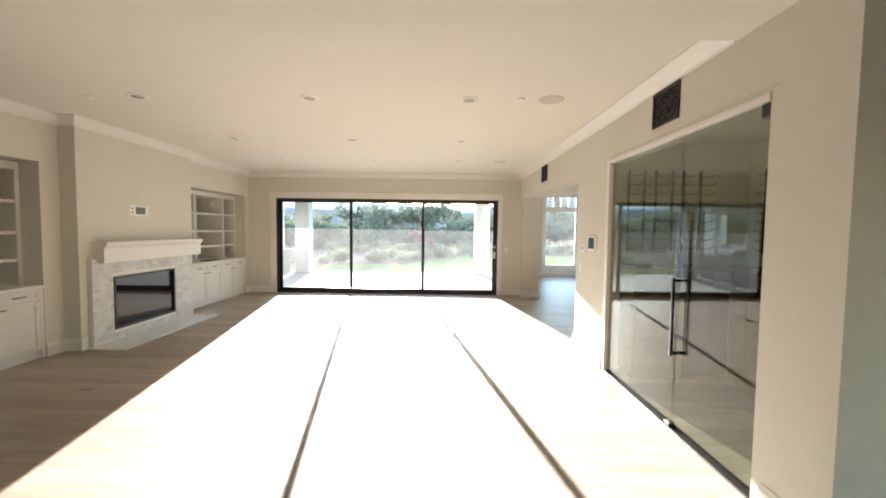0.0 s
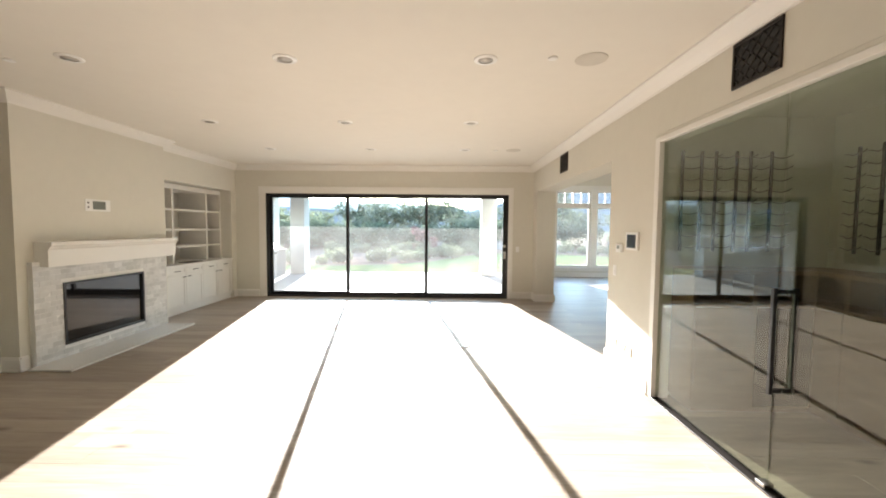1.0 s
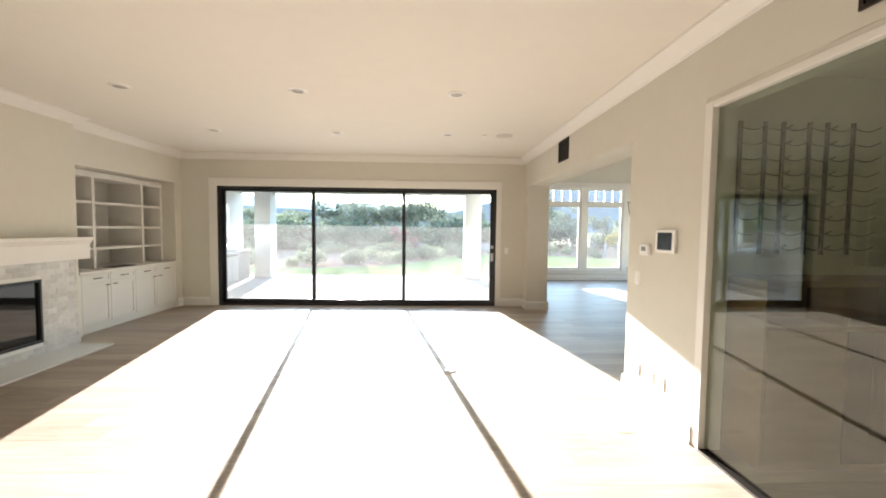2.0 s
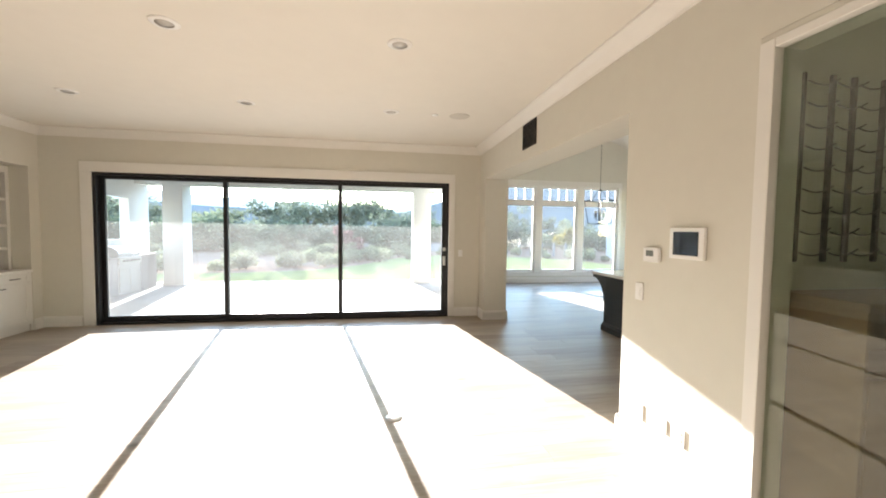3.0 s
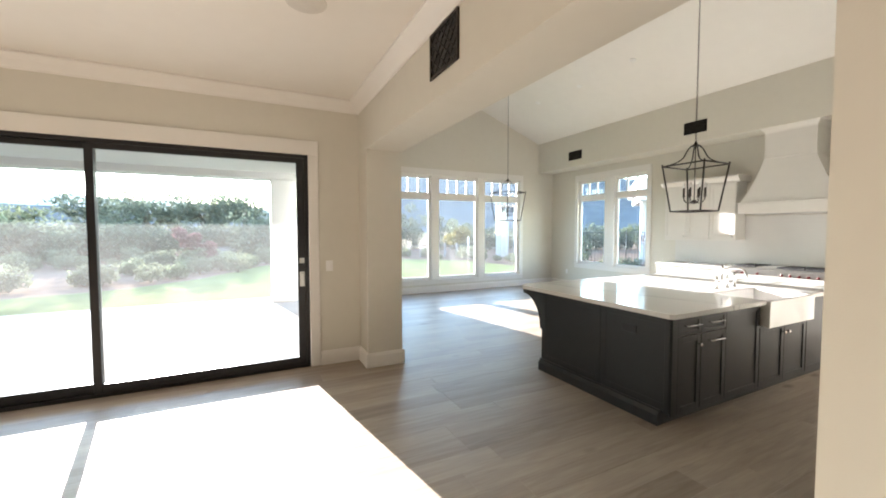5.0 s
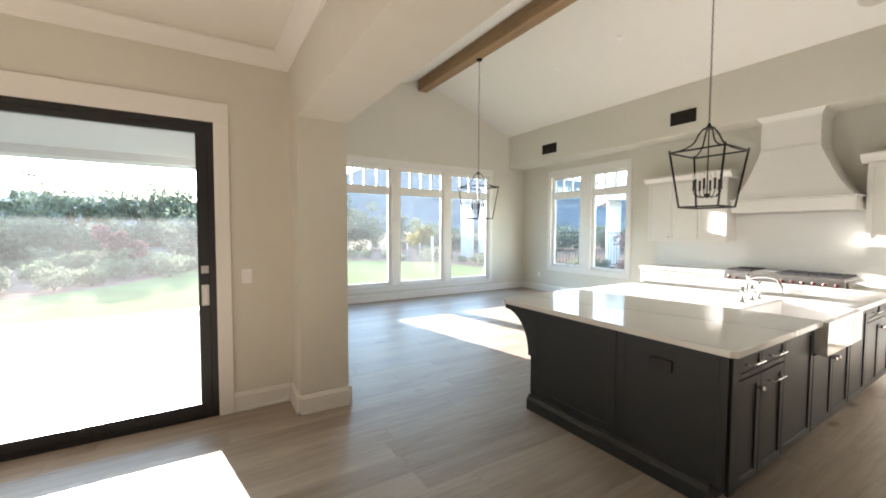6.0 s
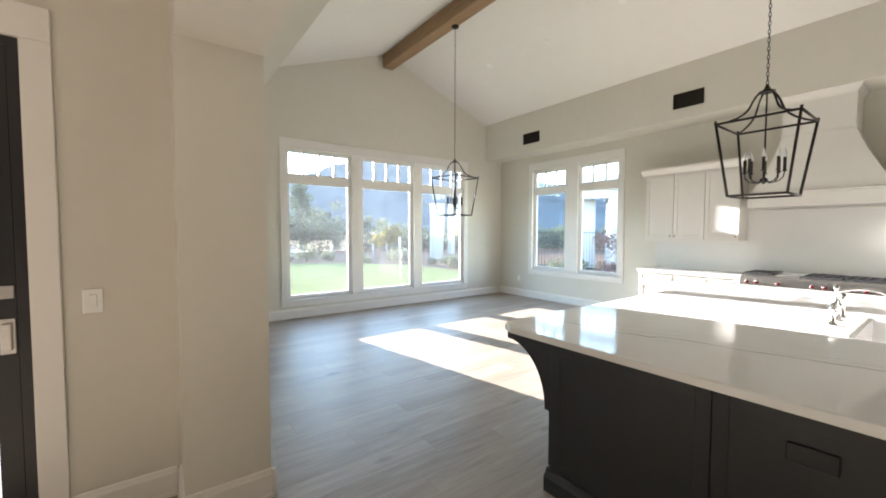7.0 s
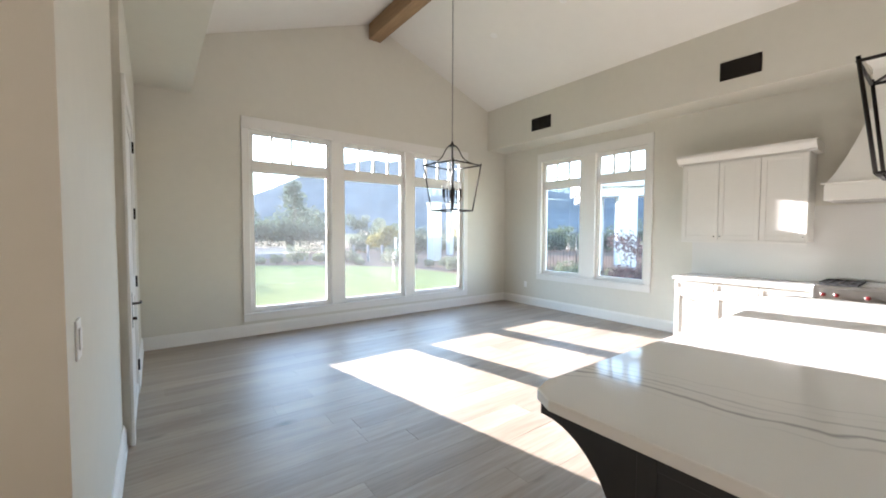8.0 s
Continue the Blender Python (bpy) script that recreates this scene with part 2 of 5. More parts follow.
M_LENS = mat("lamp_lens", (0.52, 0.50, 0.47), 0.5, grain=0.02)
M_GRILLE = mat("speaker_mesh", (0.62, 0.59, 0.53), 0.7, grain=0.05, scale=120)
M_STUCCO = mat("white_stucco", (0.55, 0.545, 0.53), 0.85, grain=0.04, scale=8, bump=0.12, bump_scale=120)
M_CONC = mat("patio_concrete", (0.21, 0.207, 0.20), 0.9, spec=0.1, grain=0.07, scale=5, bump=0.05, bump_scale=80)
M_LAWN = mat("lawn", (0.12, 0.135, 0.06), 1.0, spec=0.0, grain=0.3, scale=14, bump=0.5, bump_scale=90)
M_MULCH = mat("bark_mulch", (0.15, 0.105, 0.08), 1.0, spec=0.0, grain=0.5, scale=22, bump=0.6, bump_scale=50)
M_GROUND = mat("dry_ground", (0.14, 0.13, 0.085), 1.0, spec=0.0, grain=0.3, scale=2.0)
# aerial haze is put into both hill colours: bluish scrub, pale far ridge
M_HILL_HAZE = mat("hazed_hill_scrub", (0.095, 0.105, 0.115), 1.0, spec=0.0, grain=0.35, scale=0.05)
M_FARHILL_HAZE = mat("hazed_far_hill", (0.46, 0.44, 0.41), 1.0, spec=0.0, grain=0.2, scale=0.02)
M_BARK = mat("bark", (0.11, 0.085, 0.065), 0.9, grain=0.3, scale=12, bump=0.5, bump_scale=30)
M_OAK = leaf_mat("oak_leaf", (0.09, 0.105, 0.075))
M_PINE = leaf_mat("pine_leaf", (0.06, 0.08, 0.055))
M_OLIVE = leaf_mat("olive_leaf", (0.12, 0.135, 0.08))
M_SAGE = leaf_mat("sage_leaf", (0.12, 0.13, 0.085))
M_REDLEAF = leaf_mat("red_leaf", (0.12, 0.065, 0.066))
M_PURPLE = leaf_mat("purple_leaf", (0.085, 0.055, 0.058))
M_YELLOW = leaf_mat("yellow_leaf", (0.17, 0.14, 0.045))
M_GREYSTONE = mat("grey_stucco", (0.14, 0.14, 0.145), 0.8, grain=0.08, scale=10, bump=0.1, bump_scale=60)
M_GRILLSTEEL = mat("weathered_steel", (0.30, 0.30, 0.30), 0.4, metal=0.8, grain=0.1, scale=30)
M_PILLAR = mat("pillar_plaster", (0.30, 0.30, 0.295), 0.85, grain=0.05, scale=6, bump=0.1, bump_scale=80)
M_ROOF = mat("dark_roof", (0.06, 0.06, 0.065), 0.8, grain=0.2, scale=6)


# ---- mesh helpers ----
def box(bm, x0, x1, y0, y1, z0, z1, bev=0.0, seg=1):
    vs = [bm.verts.new(p) for p in ((x0, y0, z0), (x1, y0, z0), (x1, y1, z0), (x0, y1, z0), (x0, y0, z1), (x1, y0, z1), (x1, y1, z1), (x0, y1, z1))]
    fs = [bm.faces.new([vs[i] for i in q]) for q in ((3, 2, 1, 0), (4, 5, 6, 7), (0, 1, 5, 4), (1, 2, 6, 5), (2, 3, 7, 6), (3, 0, 4, 7))]
    if bev:
        es = list({e for f in fs for e in f.edges})
        bmesh.ops.bevel(bm, geom=es, offset=bev, segments=seg, affect='EDGES', profile=0.5)
    return bm


def B(*a, **k):
    return box(bmesh.new(), *a, **k)


def tube(bm, p0, p1, r0, r1=None, n=10, caps=True):
    r1 = r0 if r1 is None else r1
    p0, p1 = Vector(p0), Vector(p1)
    q = (p1 - p0).to_track_quat('Z', 'Y')
    rings = []
    for p, r in ((p0, r0), (p1, r1)):
        rings.append([bm.verts.new(p + q @ Vector((r * math.cos(2 * math.pi * i / n), r * math.sin(2 * math.pi * i / n), 0))) for i in range(n)])
    for i in range(n):
        f = bm.faces.new((rings[0][i], rings[0][(i + 1) % n], rings[1][(i + 1) % n], rings[1][i]))
        f.smooth = True
    if caps:
        bm.faces.new(rings[0][::-1])
        bm.faces.new(rings[1])
    return bm


def path_tube(bm, pts, r, n=8):
    pts = [Vector(p) for p in pts]
    rings = []
    for i, p in enumerate(pts):
        d = (pts[min(i + 1, len(pts) - 1)] - pts[max(i - 1, 0)]).normalized()
        q = d.to_track_quat('Z', 'Y')
        rr = r[i] if isinstance(r, (list, tuple)) else r
        rings.append([bm.verts.new(p + q @ Vector((rr * math.cos(2 * math.pi * k / n), rr * math.sin(2 * math.pi * k / n), 0))) for k in range(n)])
    for a, b in zip(rings, rings[1:]):
        for k in range(n):
            f = bm.faces.new((a[k], a[(k + 1) % n], b[(k + 1) % n], b[k]))
            f.smooth = True
    bm.faces.new(rings[0][::-1])
    bm.faces.new(rings[-1])
    return bm


def lathe(bm, centre, prof, n=24, axis='Z', caps=True):
    """prof: (radius, height) pairs, turned round an axis through centre."""
    c = Vector(centre)
    rings = []
    for r, h in prof:
        ring = []
        for i in range(n):
            a = 2 * math.pi * i / n
            v = Vector((r * math.cos(a), r * math.sin(a), h))
            if axis == 'X':
                v = Vector((h, r * math.cos(a), r * math.sin(a)))
            elif axis == 'Y':
                v = Vector((r * math.cos(a), h, r * math.sin(a)))
            ring.append(bm.verts.new(c + v))
        rings.append(ring)
    for a, b in zip(rings, rings[1:]):
        for i in range(n):
            f = bm.faces.new((a[i], a[(i + 1) % n], b[(i + 1) % n], b[i]))
            f.smooth = True
    if caps:
        bm.faces.new(rings[0][::-1])
        bm.faces.new(rings[-1])
    bmesh.ops.recalc_face_normals(bm, faces=bm.faces)
    return bm


def prism(bm, prof, axis, a, b):
    """A closed profile swept along an axis from a to b. X: (y, z) pairs; Y: (x, z) pairs; Z: (x, y) pairs."""
    def at(p, t):
        return (t, p[0], p[1]) if axis == 'X' else (p[0], t, p[1]) if axis == 'Y' else (p[0], p[1], t)
    r0 = [bm.verts.new(at(p, a)) for p in prof]
    r1 = [bm.verts.new(at(p, b)) for p in prof]
    k = len(prof)
    for i in range(k):
        bm.faces.new((r0[i], r0[(i + 1) % k], r1[(i + 1) % k], r1[i]))
    bm.faces.new(r0[::-1])
    bm.faces.new(r1)
    bmesh.ops.recalc_face_normals(bm, faces=bm.faces)
    return bm


def link(name, bm, material):
    me = bpy.data.meshes.new(name)
    bm.to_mesh(me)
    bm.free()
    me.materials.append(material)
    return new(name, me)


def structure(name, bm, material, label, category):
    return tagged(link(name, bm, material), label, category, "", "structure")


def thing(name, base, label, category, group="", kind=""):
    ob = new(name)
    ob.empty_display_size = 0.1
    ob.location = base
    return tagged(ob, label, category, group, kind)


def part(name, bm, material, parent, label=""):
    ob = link(name, bm, material)
    ob.parent = parent
    if parent.type == 'EMPTY':
        ob.matrix_parent_inverse = Matrix.Translation(parent.location).inverted()
    if label:
        tagged(ob, label)
    return ob


def solo(name, bm, material, label, category, group="", kind=""):
    return tagged(link(name, bm, material), label, category, group, kind)


# ---- plan ----
XL, XR, YB, CEIL = -4.72, 2.29, 10.34, 3.09      # great room
KX0, KX1, KY1 = 2.75, 9.21, 14.63                # kitchen
PX = 2.705                                       # kitchen side of the wall round the opening
YK0 = 6.077                                      # end of the wall beside the wine room
SOF = 2.98                                       # lowered ceiling by the entry
RIDGE, EAVE = 5.06, 4.08


def wall(bm, axis, lo, hi, a, b, z0, z1, holes=()):
    """A wall slab: axis 'x' runs along x at y lo..hi, 'y' along y at x lo..hi; holes are (start, end, bottom, top)."""
    def put(p, q, r, s):
        if q - p < 1e-4 or s - r < 1e-4:
            return
        if axis == 'x':
            box(bm, p, q, lo, hi, r, s)
        else:
            box(bm, lo, hi, p, q, r, s)
    at = a
    for h0, h1, hz0, hz1 in sorted(holes):
        put(at, h0, z0, z1)
        put(h0, h1, z0, hz0)
        put(h0, h1, hz1, z1)
        at = h1
    put(at, b, z0, z1)
    return bm


# floor slab under the planks, inside the house
slab = bmesh.new()
box(slab, -7.0, 9.4, -4.0, 10.5, -0.3, -0.012)
box(slab, 2.45, 9.4, 10.5, 14.78, -0.3, -0.012)
floor = structure("floor", slab, M_SUBFLOOR, "wide pale oak plank floor, matte finish, knots and grain", "floor")

# great room walls
structure("wall_north", wall(bmesh.new(), 'x', YB, YB + 0.16, -5.6, XR, 0, CEIL + 0.3, [(-4.02, 1.725, -0.0, 2.46)]), M_WALL, "warm beige painted wall round the sliding glass doors", "wall")
wl_bm = bmesh.new()
wall(wl_bm, 'y', XL - 0.16, XL, -4.0, YB, 0, CEIL + 0.3, [(3.1, 5.2, 0, 2.47), (8.0, 10.16, 0, 2.47)])
box(wl_bm, -5.6, XL - 0.16, 5.2, 5.3, 0, 2.6)
box(wl_bm, -5.6, XL - 0.16, 7.9, 8.0, 0, 2.6)
box(wl_bm, -5.6, XL - 0.16, 3.0, 3.1, 0, 2.6)
box(wl_bm, -5.6, XL - 0.16, 10.16, YB, 0, 2.6)
box(wl_bm, -5.6, XL - 0.16, 3.1, 5.2, 2.47, 2.6)
box(wl_bm, -5.6, XL - 0.16, 8.0, 10.16, 2.47, 2.6)
box(wl_bm, -5.76, -5.6, 3.0, YB, 0, 2.6)
structure("wall_west", wl_bm, M_WALL, "beige painted wall with two bookcase alcoves", "wall")
structure("chimney_breast", B(XL, -4.5, 5.45, 7.75, 0, CEIL + 0.1), M_WALL, "beige painted chimney breast round the fireplace", "wall")
we_bm = wall(bmesh.new(), 'y', XR, XR + 0.15, 2.24, 5.1, 0, CEIL + 0.3, [(2.662, 5.058, 0, 2.568)])
box(we_bm, XR, KX0, 5.1, YK0, 0, CEIL + 0.3)
box(we_bm, KX0, 5.2, 5.1, YK0, 0, 3.6)
structure("wall_east", we_bm, M_WALL, "beige painted wall with the glass wine room doors", "wall")
structure("header", B(XR, PX, YK0, 9.99, 2.5, CEIL + 0.3), M_WALL, "beige painted header over the wide kitchen opening", "wall")
structure("pilaster", B(XR, PX, 9.99, YB + 0.16, 0, CEIL + 0.3), M_WALL, "beige painted wall end beside the kitchen opening", "wall")

# entry, behind and beside the camera
# the opening is unseen, added to let sky light into the hall
structure("wall_south", wall(bmesh.new(), 'x', -4.16, -4.0, -7.0, 9.4, 0, 3.4, [(3.8, 4.7, 0.5, 2.4)]), M_WALL, "beige painted wall at the end of the hall, opening added for sky light", "wall")
structure("wall_hall", wall(bmesh.new(), 'x', 2.24, 2.4, XR + 0.15, 5.2, 0, 3.4), M_WALL, "beige painted hall wall", "wall")
structure("wall_hall_end", B(5.2, 5.36, -4.0, 5.95, 0, 3.4), M_WALL, "plain beige painted wall", "wall")
structure("ceiling", B(-5.8, XR, 3.05, YB + 0.1, CEIL, CEIL + 0.2), M_CEIL, "flat warm white painted ceiling", "ceiling")
structure("entry_ceiling", B(-7.0, 5.4, -4.1, 3.05, SOF, SOF + 0.4), M_CEIL, "lowered warm white painted ceiling", "ceiling")

# wine room shell
wine = bmesh.new()
box(wine, XR + 0.15, 4.2, 5.06, 5.1, 0, 3.0)
box(wine, 4.0, 4.2, 2.4, 5.06, 0, 3.0)
box(wine, XR + 0.15, 4.0, 2.4, 2.5, 0, 3.0)
structure("wine_room_wall", wine, M_WINEWALL, "grey green painted walls of the wine room", "wall")
structure("wine_room_ceiling", B(XR + 0.15, 4.0, 2.5, 5.06, 2.75, 2.9), M_WINEWALL, "painted wine room ceiling", "ceiling")

# kitchen
NW = [(4.02, 5.23, 0.33, 2.98), (5.41, 6.62, 0.33, 2.98), (6.80, 8.01, 0.33, 2.98)]
kn_bm = wall(bmesh.new(), 'x', KY1, KY1 + 0.16, 2.45, 9.4, 0, EAVE, [(4.02, 8.01, 0.33, 2.98)])
prism(kn_bm, [(2.45, EAVE), (9.4, EAVE), (8.67, EAVE + 0.02), (6.0, RIDGE + 0.1), (3.33, EAVE + 0.02)], 'Y', KY1, KY1 + 0.16)
structure("wall_kitchen_north", kn_bm, M_WALL, "pale greige gable wall with a wide triple window", "wall")
structure("wall_kitchen_east", wall(bmesh.new(), 'y', KX1, KX1 + 0.16, YK0 - 0.2, KY1, 0, 4.3, [(11.52, 13.6, 0.68, 2.92)]), M_WALL, "pale greige wall behind the range", "wall")
structure("wall_kitchen_west", box(wall(bmesh.new(), 'y', 2.45, PX, YB + 0.16, 11.95, 0, 3.32), 2.45, KX0, 11.95, KY1, 0, 4.3), M_WALL, "pale grey painted wall with a white door", "wall")
structure("wall_kitchen_south", B(KX0, 9.4, YK0 - 0.16, YK0, 0, 5.3), M_WALL, "plain greige wall", "wall")
structure("wall_above_header", B(2.45, KX0, YK0, 11.95, 3.39, 4.3), M_WALL, "painted wall over the header", "wall")
structure("soffit_east", B(8.67, KX1, YK0, KY1, 3.25, 4.3), M_WALL, "boxed painted soffit with black vents", "wall")
structure("soffit_west", B(KX0, 3.33, YK0, KY1, 3.32, 4.3), M_WALL, "boxed painted soffit", "wall")
vb = bmesh.new()
prism(vb, [(2.45, EAVE - 0.33), (6.0, RIDGE), (6.0, RIDGE + 0.15), (2.45, EAVE - 0.15)], 'Y', YK0 - 0.1, KY1 + 0.1)
prism(vb, [(9.4, EAVE - 0.27), (9.4, EAVE - 0.1), (6.0, RIDGE + 0.15), (6.0, RIDGE)], 'Y', YK0 - 0.1, KY1 + 0.1)
structure("vaulted_ceiling", vb, M_VAULT, "white painted vaulted ceiling", "ceiling")
solo("ridge_beam", B(5.9, 6.12, YK0, KY1 - 0.002, 4.77, 5.04, bev=0.008), M_BEAM, "square oak ridge beam under the vault", "beam")


# ---- mouldings ----
def crown_profile(s):
    return [(0.0, 0.0), (0.0, -0.12), (0.012 * s, -0.12), (0.02 * s, -0.105), (0.04 * s, -0.09), (0.08 * s, -0.06), (0.11 * s, -0.03), (0.125 * s, -0.018), (0.125 * s, 0.0)]


def crown_run(pts):
    """Crown moulding mitred along a plan line, the room on its right-hand side."""
    bm = bmesh.new()
    rings = []
    for i, p in enumerate(pts):
        ns = []
        for a, b in ((i - 1, i), (i, i + 1)):
            if a >= 0 and b < len(pts):
                d = (Vector(pts[b]) - Vector(pts[a])).normalized()
                ns.append(Vector((d.y, -d.x)))
        m = ns[0] if len(ns) == 1 else (ns[0] + ns[1]) / (1 + ns[0].dot(ns[1]))
        rings.append([bm.verts.new((p[0] + m.x * q, p[1] + m.y * q, CEIL + z - 0.001)) for q, z in crown_profile(1)])
    k = len(rings[0])
    for a, b in zip(rings, rings[1:]):
        for i in range(k):
            bm.faces.new((a[i], a[(i + 1) % k], b[(i + 1) % k], b[i]))
    bm.faces.new(rings[0])
    bm.faces.new(rings[-1][::-1])
    bmesh.ops.recalc_face_normals(bm, faces=bm.faces)
    return structure("crown_moulding", bm, M_TRIM, "white painted crown moulding", "moulding")


crown_run([(XL, 3.05), (XL, 5.45), (-4.5, 5.45), (-4.5, 7.75), (XL, 7.75), (XL, YB), (XR, YB), (XR, 3.05)])


def base_profile(s, t=0.02, h=0.165):
    return [(0, 0.0), (t * 1.25 * s, 0.0), (t * 1.25 * s, 0.02), (t * s, 0.03), (t * s, h - 0.03), (t * 0.75 * s, h - 0.022), (t * 0.55 * s, h - 0.006), (t * 0.3 * s, h), (0, h)]


def baseboard(axis, at, s, a, b):
    bm = bmesh.new()
    prism(bm, [(at + p, q + 0.001) for p, q in base_profile(s)], axis, a, b)
    return structure("baseboard", bm, M_TRIM, "white painted baseboard", "baseboard")


for ax, at, s, a, b in (('X', YB, -1, 1.82, XR - 0.02), ('X', YB, -1, XL, -4.18), ('Y', XR, -1, 9.965, YB), ('X', 9.99, -1, XR - 0.025, PX + 0.025), ('Y', PX, 1, 9.965, 11.93),
                        ('Y', KX0, 1, 13.17, KY1), ('X', KY1, -1, KX0, KX1), ('Y', KX1, -1, 10.85, KY1), ('Y', XR, -1, 5.06, YK0), ('Y', XR, -1, 2.24, 2.66), ('X', YK0, 1, XR - 0.02, KX0),
                        ('Y', XL, 1, 10.16, YB), ('Y', XL, 1, 5.2, 5.45), ('X', 5.45, -1, XL, -4.475), ('Y', -4.5, 1, 5.425, 5.53), ('Y', XL, 1, 7.78, 8.0), ('X', 2.24, -1, XR, 5.2)):
    baseboard(ax, at, s, a, b)


# ---- sliding glass doors ----
def no_shadow(ob):
    ob.visible_shadow = False
    return ob


sd = thing("window_1", (-1.165, YB, 0), "black aluminium three-panel sliding glass door, closed, sunlit patio behind", "sliding door", "", "structure")
fr = bmesh.new()
box(fr, -4.0, -3.955, YB + 0.0, YB + 0.15, 0.0, 2.44)
box(fr, 1.66, 1.705, YB + 0.0, YB + 0.15, 0.0, 2.44)
box(fr, -3.955, 1.66, YB + 0.0, YB + 0.15, 2.40, 2.44)
box(fr, -3.955, 1.66, YB + 0.0, YB + 0.15, 0.0, 0.035)
part("door_frame", fr, M_BLACK, sd)
EDGES = (-3.955, -2.09, -0.22, 1.66)
for i in range(3):
    x0, x1 = EDGES[i], EDGES[i + 1]
    y0 = YB + (0.095, 0.05, 0.005)[i]
    pan = bmesh.new()
    st = 0.066 if i < 2 else 0.082
    ext = 0.033 if i else 0.0
    box(pan, x0 - ext, x0 + 0.066 - ext, y0, y0 + 0.045, 0.036, 2.399, bev=0.003)
    box(pan, x1 - st + (0.033 if i < 2 else 0), x1 + (0.033 if i < 2 else 0), y0, y0 + 0.045, 0.036, 2.399, bev=0.003)
    xe = x1 - st + (0.033 if i < 2 else 0)
    box(pan, x0 + 0.066 - ext, xe, y0, y0 + 0.045, 2.345, 2.399)
    box(pan, x0 + 0.066 - ext, xe, y0, y0 + 0.045, 0.036, 0.125)
    p = part("sliding_panel", pan, M_BLACK, sd)
    no_shadow(part("pane", B(x0 + 0.066 - ext, xe, y0 + 0.018, y0 + 0.024, 0.125, 2.345), M_GLASS, p, "clear dusty glass"))
part("handle_plate", B(1.598, 1.652, YB - 0.006, YB + 0.005, 0.945, 1.115, bev=0.003), M_STEEL, sd, "brushed steel pull plate")
part("handle_grip", B(1.608, 1.642, YB - 0.028, YB - 0.006, 0.965, 1.095, bev=0.004), M_STEEL, sd, "brushed steel grip")
part("lock_plate", B(1.598, 1.652, YB - 0.006, YB + 0.005, 1.21, 1.273, bev=0.003), M_STEEL, sd, "brushed steel lock plate")
cs = bmesh.new()
box(cs, -4.16, -4.0, YB - 0.022, YB, 0.0, 2.44, bev=0.003)
box(cs, 1.705, 1.815, YB - 0.022, YB, 0.0, 2.44, bev=0.003)
box(cs, -4.16, 1.815, YB - 0.026, YB, 2.44, 2.6, bev=0.003)
structure("door_casing", cs, M_TRIM, "wide flat white casing round the sliding door", "trim")


# ---- windows with transoms ----
def window_units(name, base, label, axis, at, units, depth_sign, z0, zm0, zm1, z1, lites, glass):
    """White framed units: lower light z0..zm0, transom zm1..z1 with muntins."""
    w = thing(name, base, label, "window", "", "structure")

    def bx(bm, a0, a1, d0, d1, zz0, zz1, bev=0.0):
        d0, d1 = sorted((at + d0 * depth_sign, at + d1 * depth_sign))
        if axis == 'x':
            return box(bm, a0, a1, d0, d1, zz0, zz1, bev)
        return box(bm, d0, d1, a0, a1, zz0, zz1, bev)

    fw = 0.04
    for k, (a0, a1) in enumerate(units):
        f = bmesh.new()
        bx(f, a0 - fw, a0, 0.04, 0.104, z0 - fw, z1 + fw)
        bx(f, a1, a1 + fw, 0.04, 0.104, z0 - fw, z1 + fw)
        bx(f, a0, a1, 0.04, 0.104, z0 - fw, z0)
        bx(f, a0, a1, 0.04, 0.104, z1, z1 + fw)
        bx(f, a0, a1, 0.03, 0.104, zm0, zm1)
        fo = part("window_frame", f, M_TRIM, w)
        ss = bmesh.new()
        for s0, s1 in ((z0, zm0), (zm1, z1)):
            t = 0.028
            bx(ss, a0, a0 + t, 0.06, 0.10, s0, s1)
            bx(ss, a1 - t, a1, 0.06, 0.10, s0, s1)
            bx(ss, a0 + t, a1 - t, 0.06, 0.10, s0, s0 + t)
            bx(ss, a0 + t, a1 - t, 0.06, 0.10, s1 - t, s1)
        part("sash", ss, M_TRIM, w)
        for i in range(1, lites):
            c = a0 + (a1 - a0) * i / lites
            part("muntin", bx(bmesh.new(), c - 0.019, c + 0.019, 0.060, 0.098, zm1 + 0.028, z1 - 0.028), M_TRIM, w)
        no_shadow(part("pane", bx(bmesh.new(), a0 + 0.028, a1 - 0.028, 0.077, 0.083, z0 + 0.028, zm0 - 0.028), glass, w))
        no_shadow(part("pane", bx(bmesh.new(), a0 + 0.028, a1 - 0.028, 0.077, 0.083, zm1 + 0.028, z1 - 0.028), glass, w))
        if k:
            b0 = units[k - 1][1] + fw
            part("mullion", bx(bmesh.new(), b0, a0 - fw, -0.004, 0.15, z0 - fw, z1 + fw), M_TRIM, w)
    lo, hi = units[0][0] - fw, units[-1][1] + fw
    c = bmesh.new()
    bx(c, lo - 0.10, lo, -0.022, 0.0, z0 - fw, z1 + fw, 0.003)
    bx(c, hi, hi + 0.10, -0.022, 0.0, z0 - fw, z1 + fw, 0.003)
    bx(c, lo - 0.10, hi + 0.10, -0.026, 0.0, z1 + fw, z1 + fw + 0.165, 0.003)
    bx(c, lo - 0.10, hi + 0.10, -0.020, 0.0, z0 - fw - 0.12, z0 - fw - 0.02, 0.003)
    part("casing", c, M_TRIM, w)
    part("window_sill", bx(bmesh.new(), lo - 0.10, hi + 0.10, -0.045, 0.04, z0 - fw - 0.02, z0 - fw, 0.003), M_TRIM, w)
    return w


